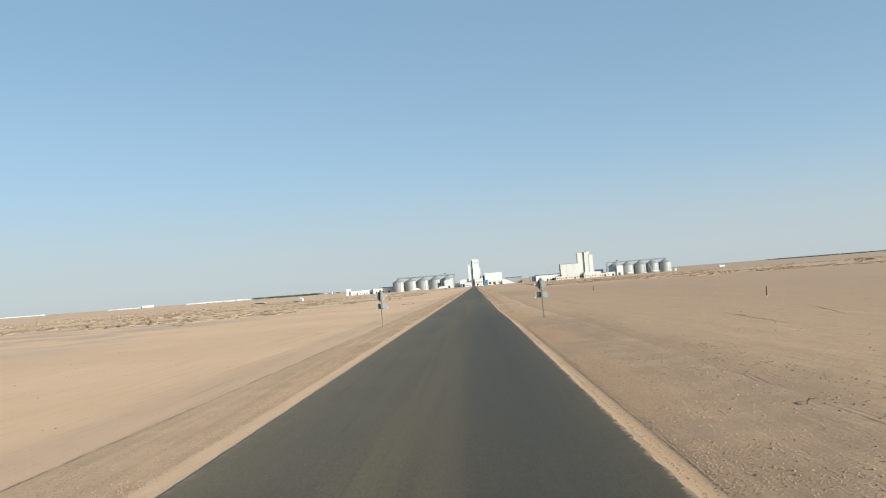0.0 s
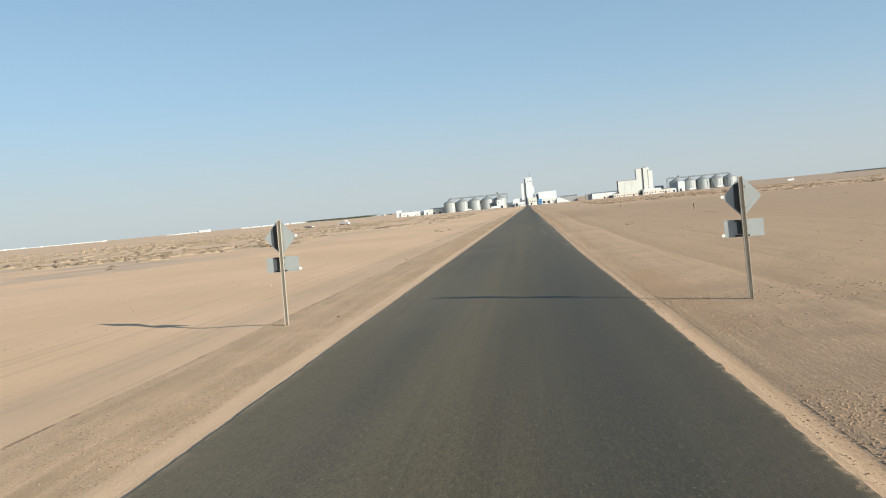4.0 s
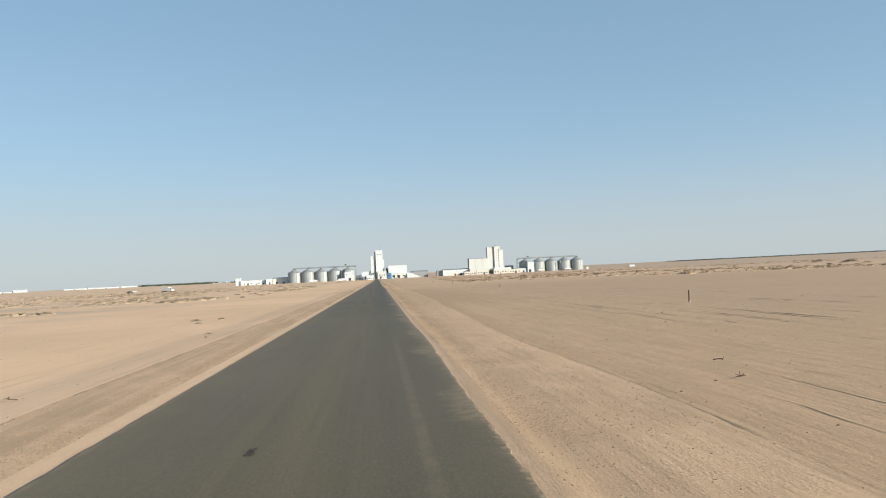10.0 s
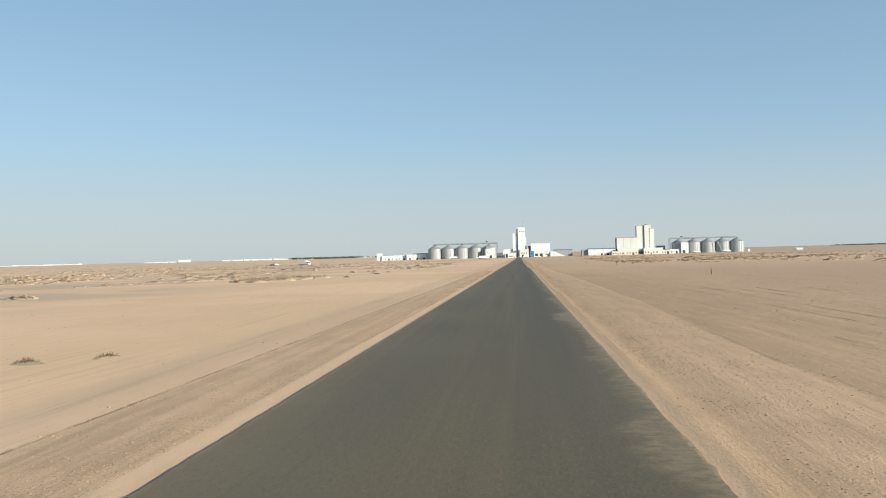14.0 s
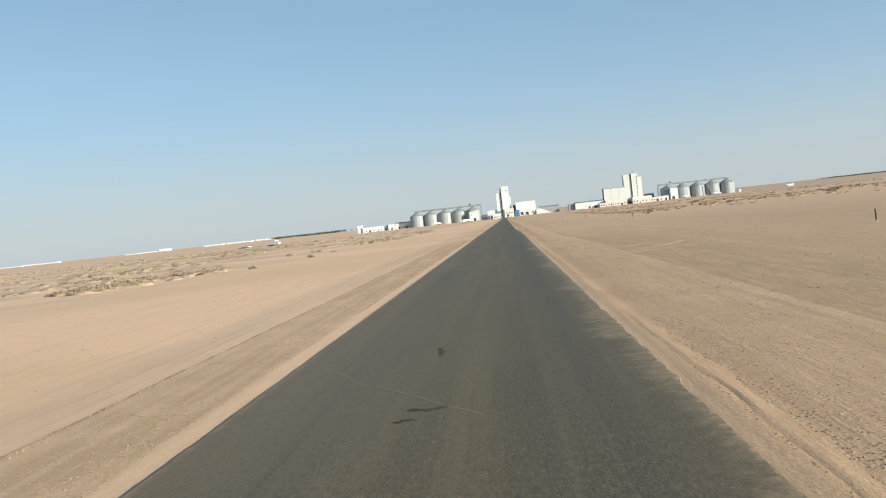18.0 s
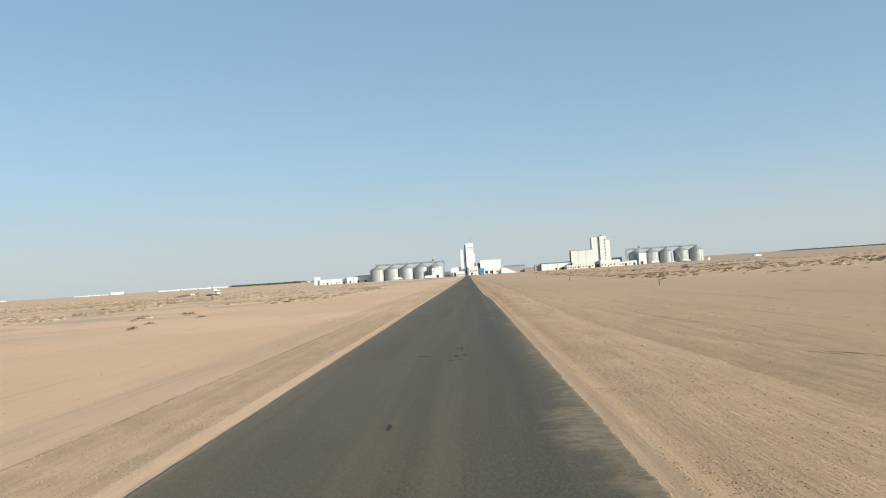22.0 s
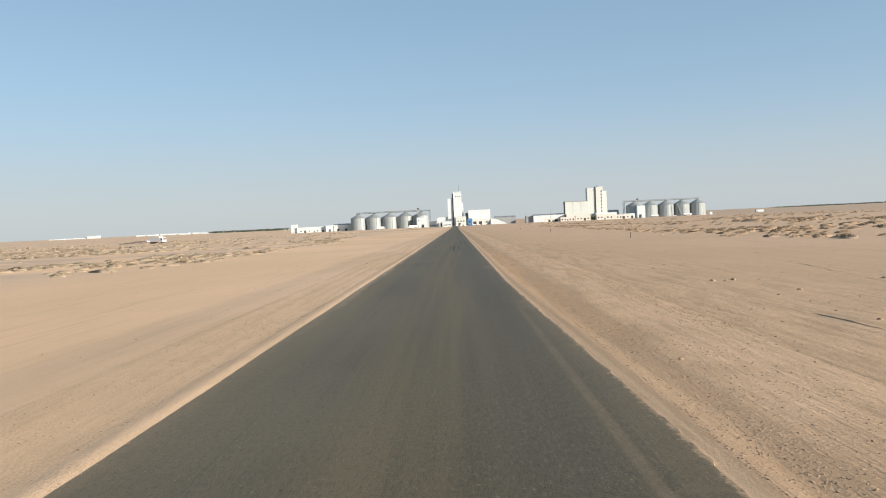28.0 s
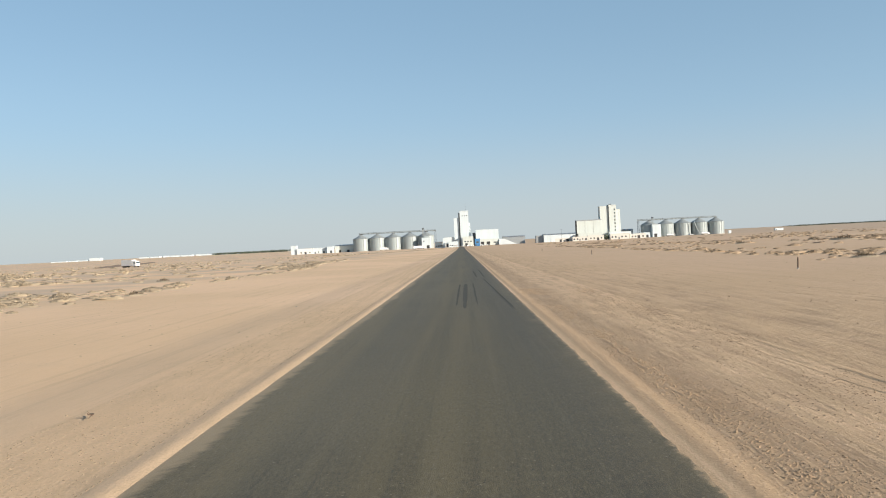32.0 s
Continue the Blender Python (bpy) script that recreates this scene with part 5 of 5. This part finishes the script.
def ridge(name, pts, width, height, material, label, lift=0.0):
    """A low wheel-thrown ridge of sand along a line of points on the ground."""
    P = [Vector((a, b, 0)) for a, b in pts]
    vs, fs, up = [], [], []
    prof = ((-0.4, -0.35), (-0.12, 0.8), (0.02, 1.0), (0.4, 0.35), (0.8, -0.35))
    for k, c in enumerate(P):
        d = (P[min(k + 1, len(P) - 1)] - P[max(k - 1, 0)]).normalized()
        u = Vector((d.y, -d.x, 0))
        w = width * (0.7 + 0.6 * noise.noise((c.x * 0.9, c.y * 0.9, 3.0)))
        h = height * max(0.0, 0.55 + 0.9 * noise.noise((c.x * 0.12, c.y * 0.09, 8.0)) + 0.7 * noise.noise((c.x * 1.3, c.y * 2.1, 2.0))) * min(1, k / 12, (len(P) - 1 - k) / 12)
        for a, b in prof:
            q = c + u * (a * w)
            vs.append((q.x, q.y))
            up.append(b * h + lift - 0.004)
    vs = np.array(vs)
    vs = np.column_stack([vs, land(vs[:, 0], vs[:, 1]) + np.array(up)])
    n5 = len(prof)
    for k in range(len(P) - 1):
        for j in range(n5 - 1):
            fs.append((k * n5 + j, k * n5 + j + 1, (k + 1) * n5 + j + 1, (k + 1) * n5 + j))
    ob = mesh_of(name, vs, fs, material, True)
    return tagged(ob, label, "tyre track", "tyre tracks in the sand", "structure")


def along(x0, x1, y0, y1, wave=0.3, step=0.9, seed=0):
    m = int((y1 - y0) / step)
    return [(x0 + (x1 - x0) * k / m + wave * math.sin(k * step * 0.07 + seed) + 0.08 * noise.noise((k * 0.3, seed, 0)), y0 + (y1 - y0) * k / m) for k in range(m + 1)]


lines = ((5.68, 5.7, 2, 23), (5.7, 6.2, 18, 42), (6.0, 6.1, 4, 22), (4.72, 4.7, 33, 41.6), (5.6, 5.2, 33, 46), (10.8, 16, 12, 75), (12.5, 30, 20, 90), (8.2, 8.6, 60, 150), (13, 12.2, 90, 190), (14.6, 13.6, 95, 190), (18.5, 17.5, 100, 210),
         (26, 22, 80, 200), (13.2, 14.7, 205, 285), (15.3, 20.9, 236, 273), (13.0, 13.1, 290, 365), (15.5, 15.8, 300, 356), (18.2, 22.8, 322, 358), (8.6, 9.4, 300, 330), (25, 26.3, 240, 284), (5.2, 5.3, 296, 340), (9.5, 9.2, 95, 150), (11.2, 10.6, 100, 190), (16, 15.4, 90, 180), (21, 20, 95, 200), (24, 23, 90, 180), (29, 26, 100, 230), (7.6, 8.9, 212, 228), (9.2, 8.2, 222, 250))
for k, (xa, xb, ya, yb) in enumerate(lines):
    ridge("tyre_track", along(xa, xb, ya, yb, 0.15, 0.4, k * 1.7), 0.17, 0.022 if k < 5 else 0.014, SAND, "long tyre rut with a raised sand lip")
for k, (xa, xb, ya, yb) in enumerate(((16.0, 18.5, 104, 190), (17.7, 20.2, 108, 190), (12.6, 14.2, 99, 156), (13.3, 13.75, 248, 294), (14.9, 15.4, 252, 300), (14.6, 10.2, 324, 348), (10.7, 8.1, 317, 354), (7.95, 8.1, 276, 291), (11.9, 16.4, 284, 311), (7.0, 7.1, 91, 99), (7.7, 8.6, 115, 126))):
    ridge("tyre_track", along(xa, xb, ya, yb, 0.1, 0.4, 40 + k * 1.3), 0.2, 0.018, SAND, "long dark tyre rut on the stony plain")
for xa, xb, ya, yb in ((9.5, 8.1, 221.3, 225.6), (9.0, 7.8, 221.8, 225.5)):
    ridge("tyre_track", along(xa, xb, ya, yb, 0.03, 0.12, 3.0), 0.16, 0.03, SAND, "short deep wheel scar in the sand")
for k, (xa, xb, ya, yb) in enumerate(((-9.5, -8.8, 100, 160), (-12, -10, 180, 260), (-13.5, -11.5, 180, 260), (-8, -8.2, 285, 345))):
    ridge("tyre_track", along(xa, xb, ya, yb, 0.4, 1.1, k * 2.3), 0.5, 0.010, SAND, "faint tyre rut in smooth sand")
for xa, xb, ya, yb in ((2.25, 2.8, 298, 335),):
    ridge("tyre_track", along(xa, xb, ya, yb, 0.03, 0.2, 2.0), 0.14, 0.012, SAND, "narrow crusted tyre rut beside the asphalt")
for ya, yb in ((40, 120), (121, 214), (216, 345)):
    ridge("graded_edge", [(float(strip_line(b)) + 0.05 + 0.1 * noise.noise((b * 0.11, 0, 4.0)), b) for b in np.arange(ya, yb, 0.5)], 0.4, 0.014, SAND, "thin raised lip where the grader blade ended")
for ya, yb, h in ((143, 190, 0.022), (191, 232, 0.014), (284, 345, 0.016)):
    ridge("sand_berm", [(float(edge_r(b)) + 0.42 + 0.12 * noise.noise((b * 0.12, 1.0, 0)), b) for b in np.arange(ya, yb, 0.5)], 0.6, h, SAND, "low smooth berm of blown sand along the asphalt")
# turning circle on the east side
def bend(points, m=50):
    """A smooth line through a few turning points."""
    P = [points[0]] + list(points) + [points[-1]]
    out = []
    for i in range(1, len(P) - 2):
        a, b, c, d = (np.array(P[i + k], float) for k in (-1, 0, 1, 2))
        for t in np.linspace(0, 1, m // (len(P) - 3), endpoint=False):
            out.append(tuple(0.5 * (2 * b + (c - a) * t + (2 * a - 5 * b + 4 * c - d) * t * t + (3 * b - a - 3 * c + d) * t ** 3)))
    return out


for turnpoints in (((3.6, 206.8), (5.4, 207.0), (6.9, 207.6), (7.7, 208.6)), ((3.6, 204.1), (5.2, 203.3), (6.6, 203.6), (8.0, 204.6), (9.3, 206.6), (9.9, 208.7), (9.2, 210.2)),
                   ((3.4, 202.6), (5.5, 201.6), (7.0, 201.9), (8.4, 202.6), (10.2, 204.5), (11.6, 207.5))):
    ridge("tyre_track", bend(turnpoints), 0.15, 0.014, DRIFT, "pale curved track of a turning vehicle", 0.008)


def decal(name, outline, material, label, category, lift=0.006, onroad=True, kind="structure"):
    """A thin mark with an uneven outline lying on the road."""
    c = (sum(a for a, b in outline) / len(outline), sum(b for a, b in outline) / len(outline))
    zf = road_z if onroad else (lambda a, b: land1(a, b))
    vs = [(c[0], c[1], zf(*c) + lift)] + [(a, b, zf(a, b) + lift) for a, b in outline]
    m = len(outline)
    ob = mesh_of(name, vs, [(0, 1 + k, 1 + (k + 1) % m) for k in range(m)], material)
    return tagged(ob, label, category, kind=kind)


def blot(x, y, a, b, seed):
    return [(x + a * math.cos(t) * (1 + 1.1 * noise.noise((math.cos(t) * 2.5, math.sin(t) * 2.5, seed))), y + b * math.sin(t) * (1 + 1.1 * noise.noise((math.sin(t) * 2.5, math.cos(t) * 2.5, seed + 9)))) for t in np.linspace(0, math.tau, 28)[:-1]]


def smear(x0, y0, x1, y1, w, seed):
    m = 24
    L, R = [], []
    for k in range(m + 1):
        t = k / m
        ww = w * (0.35 + 0.65 * math.sin(math.pi * min(1, t * 1.6 + 0.1) / 2)) * (1 + 0.3 * noise.noise((t * 9, seed, 0))) * (0.2 if k in (0, m) else 1)
        cx = x0 + (x1 - x0) * t + 0.015 * noise.noise((t * 4, seed, 5))
        L.append((cx - ww / 2, y0 + (y1 - y0) * t))
        R.append((cx + ww / 2, y0 + (y1 - y0) * t))
    return L, R


def strip_mark(name, x0, y0, x1, y1, w, seed, material, label, category):
    L, R = smear(x0, y0, x1, y1, w, seed)
    vs = [(a, b, road_z(a, b) + 0.006) for pair in zip(L, R) for a, b in pair]
    fs = [(2 * k, 2 * k + 1, 2 * k + 3, 2 * k + 2) for k in range(len(L) - 1)]
    return tagged(mesh_of(name, vs, fs, material), label, category, kind="structure")


for k, (x0, y0, x1, y1, w) in enumerate(((-0.95, 340, -0.85, 357, 0.10), (-0.62, 338.5, -0.5, 357, 0.22), (-0.1, 340, -0.05, 358, 0.08), (1.2, 337.5, 0.75, 364, 0.10), (0.35, 366, 0.3, 380, 0.16), (0.9, 366, 0.85, 384, 0.14))):
    strip_mark("skid_mark", x0, y0, x1, y1, w, k, SKID, "black rubber skid mark on the asphalt", "skid mark")
for k, (bx, by, a, b) in enumerate(((-0.28, 227.3, 0.16, 0.5), (-1.3, 227.9, 0.22, 0.28), (-0.33, 229.6, 0.09, 0.5), (-0.3, 226.6, 0.22, 0.25), (-1.85, 226.2, 0.08, 0.12), (0.62, 56.9, 0.03, 0.1), (0.68, 58.9, 0.025, 0.1), (0.52, 61.5, 0.02, 0.2), (-1.2, 82.2, 0.07, 0.12), (-1.5, 172.1, 0.1, 0.1), (-1.3, 172.6, 0.2, 0.09), (-1.47, 177, 0.06, 0.5), (-1.48, 94.6, 0.07, 0.25), (-1.3, 217.1, 0.07, 0.3), (0.4, 223.5, 0.08, 0.12), (-0.6, 273.3, 0.07, 0.1), (-0.2, 119.8, 0.08, 0.14))):
    for e in range(1 if a < 0.05 else 4):
        q_ = random.Random(k * 10 + e)
        decal("oil_stain", blot(bx + q_.uniform(-a, a), by + q_.uniform(-b, b), a * q_.uniform(0.25, 0.6), b * q_.uniform(0.25, 0.6), k + e * 3.3), SKID, "dark oil stain on the asphalt", "stain")
for xa, ya, xb, yb in ((-3.5, 176.4, -2.5, 174.6), (-2.5, 174.6, -1.1, 172.8), (-1.0, 172.6, -0.5, 172.0)):
    pts = [(xa + (xb - xa) * t, ya + (yb - ya) * t + 0.25 * t * (1 - t)) for t in np.linspace(0, 1, 12)]
    vs = [(a + s_ * 0.0, b + s_ * 0.010, road_z(a, b) + 0.006) for a, b in pts for s_ in (-1, 1)]
    tagged(mesh_of("scratch", vs, [(2 * k, 2 * k + 1, 2 * k + 3, 2 * k + 2) for k in range(11)], DUSTY), "pale curved drag scratch on the asphalt", "scratch", kind="structure")
for k, (a, b, c) in enumerate((((0.71, 247.49), (1.06, 245.99), (1.46, 244.76)), ((0.31, 244.9), (0.67, 243.82), (1.08, 243.1)), ((0.21, 249.62), (0.4, 249.18), (0.55, 248.46)), ((-0.18, 252.95), (-0.06, 252.77), (0.05, 252.59)), ((-0.17, 247.48), (-0.07, 247.29), (0.02, 246.98)))):
    L = []
    for t in np.linspace(0, 1, 17):
        px, py = [(1 - t) ** 2 * a[i] + 2 * t * (1 - t) * (2 * b[i] - 0.5 * (a[i] + c[i])) + t * t * c[i] for i in (0, 1)]
        ww = 0.26 * math.sin(math.pi * min(1, t + 0.04)) ** 0.7 * (1 + 0.5 * noise.noise((t * 6, k, 0)))
        L += [(px, py - ww / 2, road_z(px, py) + 0.006), (px, py + ww / 2, road_z(px, py) + 0.006)]
    tagged(mesh_of("sand_streak", L, [(2 * q_, 2 * q_ + 1, 2 * q_ + 3, 2 * q_ + 2) for q_ in range(16)], DUSTY), "pale curved streak of blown sand on the asphalt", "sand streak", kind="structure")


def dry_branch(x, y, seed, size=0.24):
    q = random.Random(seed)
    s = thing("dry_branch", (x, y, land1(x, y)), "dead grey-brown twig lying on the sand", "branch", "dead twigs on the sand", turn=q.uniform(0, 360))
    bm = bmesh.new()
    add_tube(bm, (-size, 0, 0.03), (0, 0.05, 0.07), 0.012, 5, 0.010)
    add_tube(bm, (0, 0.05, 0.07), (size * 0.8, -0.05, 0.05), 0.010, 5, 0.005)
    for _ in range(4):
        a = q.uniform(-0.6, 0.6) * size
        add_tube(bm, (a, 0.02, 0.05), (a + q.uniform(-0.2, 0.3) * size, q.uniform(-0.5, 0.5) * size, q.uniform(0.04, 0.16)), 0.009, 4, 0.003)
    part("twigs", bm, RUST, s)


for k, (bx, by) in enumerate(((-6.5, 321.2), (5.65, 13.5), (41.7, 142.1), (-4.75, 199.6), (-7.9, 121.4), (7.8, 98.9), (8.6, 101.7), (-7.0, 75.2), (-6.6, 92.2), (-8.5, 102.7), (-8.6, 124.9))):
    dry_branch(bx, by, k)


def litter(x, y, turn, material, label, z=None):
    s = thing("litter", (x, y, land1(x, y) if z is None else z), label, "litter", "litter by the road", turn=turn)
    bm = box(-0.038, 0.038, -0.022, 0.022, 0.0, 0.028, 0.006)
    for k, vv in enumerate(bm.verts):
        vv.co += Vector(noise.noise_vector(vv.co * 22 + Vector((x, y, 0)))) * 0.03
        vv.co.z = max(0.0, vv.co.z)
    part("scrap", bm, material, s)


for k, (bx, by, mm, lb) in enumerate(((5.2, 226.4, PAPER, "crumpled pale scrap on the sand"), (-12.0, 67.4, PAPER, "crumpled pale scrap on the sand"), (-5.2, 52.8, BLACKP, "small black scrap in the gravel"), (3.9, 156.1, PAPER, "crumpled pale scrap on the sand"), (8.9, 290, PAPER, "crumpled pale scrap on the sand"), (12.5, 296, PAPER, "crumpled pale scrap on the sand"), (-8.6, 346, PAPER, "crumpled pale scrap on the sand"))):
    litter(bx, by, k * 40, mm, lb)
litter(-3.3, 205.8, 10, PAPER, "crumpled pale bottle on the asphalt", road_z(-3.3, 205.8) + 0.004)


def shrub_kind(seed):
    """A low dry shrub on its own small hummock."""
    q = random.Random(seed)
    s = thing("dry_shrub", (0, 0, -50), "low dry brown shrub on a small sand hummock", "shrub", "shrubs on the desert plain")
    bm = bmesh.new()
    k, rings = 12, []
    for rad, h in ((1.0, -0.1), (0.72, 0.06), (0.4, 0.13), (0.12, 0.16)):
        rings.append([bm.verts.new((rad * 1.3 * math.cos(j * math.tau / k) * q.uniform(0.85, 1.15), rad * 0.8 * math.sin(j * math.tau / k) * q.uniform(0.85, 1.15), h * q.uniform(0.9, 1.1))) for j in range(k)])
    for a, b in zip(rings, rings[1:]):
        for j in range(k):
            bm.faces.new((a[j], a[(j + 1) % k], b[(j + 1) % k], b[j]))
    bm.faces.new(rings[-1])
    for f in bm.faces:
        f.smooth = True
    part("hummock", bm, MOUND, s)
    bm = bmesh.new()
    for _ in range(150):
        a, o = q.uniform(0, math.tau), q.random() ** 0.7
        b0 = Vector((0.8 * o * math.cos(a), 0.5 * o * math.sin(a), 0.15 * (1 - o * o)))
        d = Vector((math.cos(a) * o * 0.8 + q.gauss(0, 0.3), math.sin(a) * o * 0.8 + q.gauss(0, 0.3), 1.0)).normalized() * q.uniform(0.12, 0.42)
        w = Vector((q.gauss(0, 1), q.gauss(0, 1), 0)).normalized() * q.uniform(0.012, 0.035)
        bm.faces.new([bm.verts.new(b0 - w), bm.verts.new(b0 + w), bm.verts.new(b0 + d)])
    part("crown", bm, TWIG, s)
    return s


TWIG = mat("dark_dry_twigs", (0.12, 0.09, 0.055), 0.95)
n = Nodes(TWIG)
n.colour(n.mix(n.island(), (0.05, 0.038, 0.026), (0.22, 0.165, 0.10)))
KINDS = [shrub_kind(k) for k in range(4)]
SPOTS = (((-13.3, 143.0), 0.5), ((-11.7, 144.2), 0.45), ((-12.2, 138.8), 0.35), ((-35.8, 287.8), 0.9), ((-26.9, 242.5), 0.9), ((-28.5, 272.9), 0.7), ((-26.6, 265.4), 0.6), ((-27.3, 282.9), 0.7),
         ((-32.2, 293.4), 1.1), ((-25.9, 263.4), 0.7), ((-72.9, 357.6), 1.4), ((-34.0, 296.4), 0.8), ((-73.6, 371.0), 1.2), ((-31.6, 341.7), 1.0), ((-27.8, 344.8), 1.0), ((-25.6, 367.7), 1.1),
         ((-36.6, 401.6), 1.2), ((76.8, 482.3), 2.4), ((70.1, 455.4), 2.6), ((64.7, 464.0), 1.5), ((56.0, 468.9), 1.6), ((30.6, 370.4), 1.2), ((30.5, 329.2), 1.2), ((34.6, 373.5), 1.2))
FAR_SPOTS = (((27.2, 313.7), 1.0), ((31.1, 331.3), 1.1), ((49.8, 340.7), 1.4), ((-39.2, 101.7), 0.7), ((-42.5, 107.9), 0.7), ((224, 462), 5.0), ((191, 383), 4.2), ((127.5, 288), 1.5), ((120, 300), 1.8), ((150, 330), 1.6), ((95, 262), 1.3), ((182, 372), 2.0), ((-64, 171), 1.0), ((-81, 186), 1.1))
for k, ((sx, sy), size) in enumerate(SPOTS + FAR_SPOTS):
    src = KINDS[k % 4]
    m = Matrix.LocRotScale((sx, sy, land1(sx, sy) + 0.01), Euler((0, 0, (k * 77) % 360 / 57.3)), None)
    if k < 4:
        ob = src
        ob.matrix_world = m
    else:
        ob = copy_thing(src, m)
    ob.scale = (size * 0.85, size * 0.85, size * 0.8)


def rock(x, y, size, seed):
    q = random.Random(seed)
    s = thing("rock", (x, y, land1(x, y)), "small pale angular rock on the sand", "rock", "rocks on the sand", turn=q.uniform(0, 360))
    bm = bmesh.new()
    bmesh.ops.create_icosphere(bm, subdivisions=2, radius=size)
    for vv in bm.verts:
        vv.co *= 1 + 0.45 * noise.noise(vv.co / size * 1.1 + Vector((seed, 0, 0)))
        vv.co.z = max(-0.3 * size, vv.co.z * 0.7)
    part("stone", bm, STONE, s)


for k, (sx, sy, size) in enumerate(((8.8, 295.4, 0.1), (9.2, 295.2, 0.08), (9.55, 295.5, 0.11), (3.4, 280.6, 0.05), (3.05, 59.2, 0.03), (3.45, 58.9, 0.03), (2.85, 192.5, 0.03), (5.1, 227.6, 0.05), (8.6, 284.1, 0.06), (14.0, 293.8, 0.09), (9.8, 277.7, 0.07), (10.0, 291.1, 0.08))):
    rock(sx, sy, size, k)
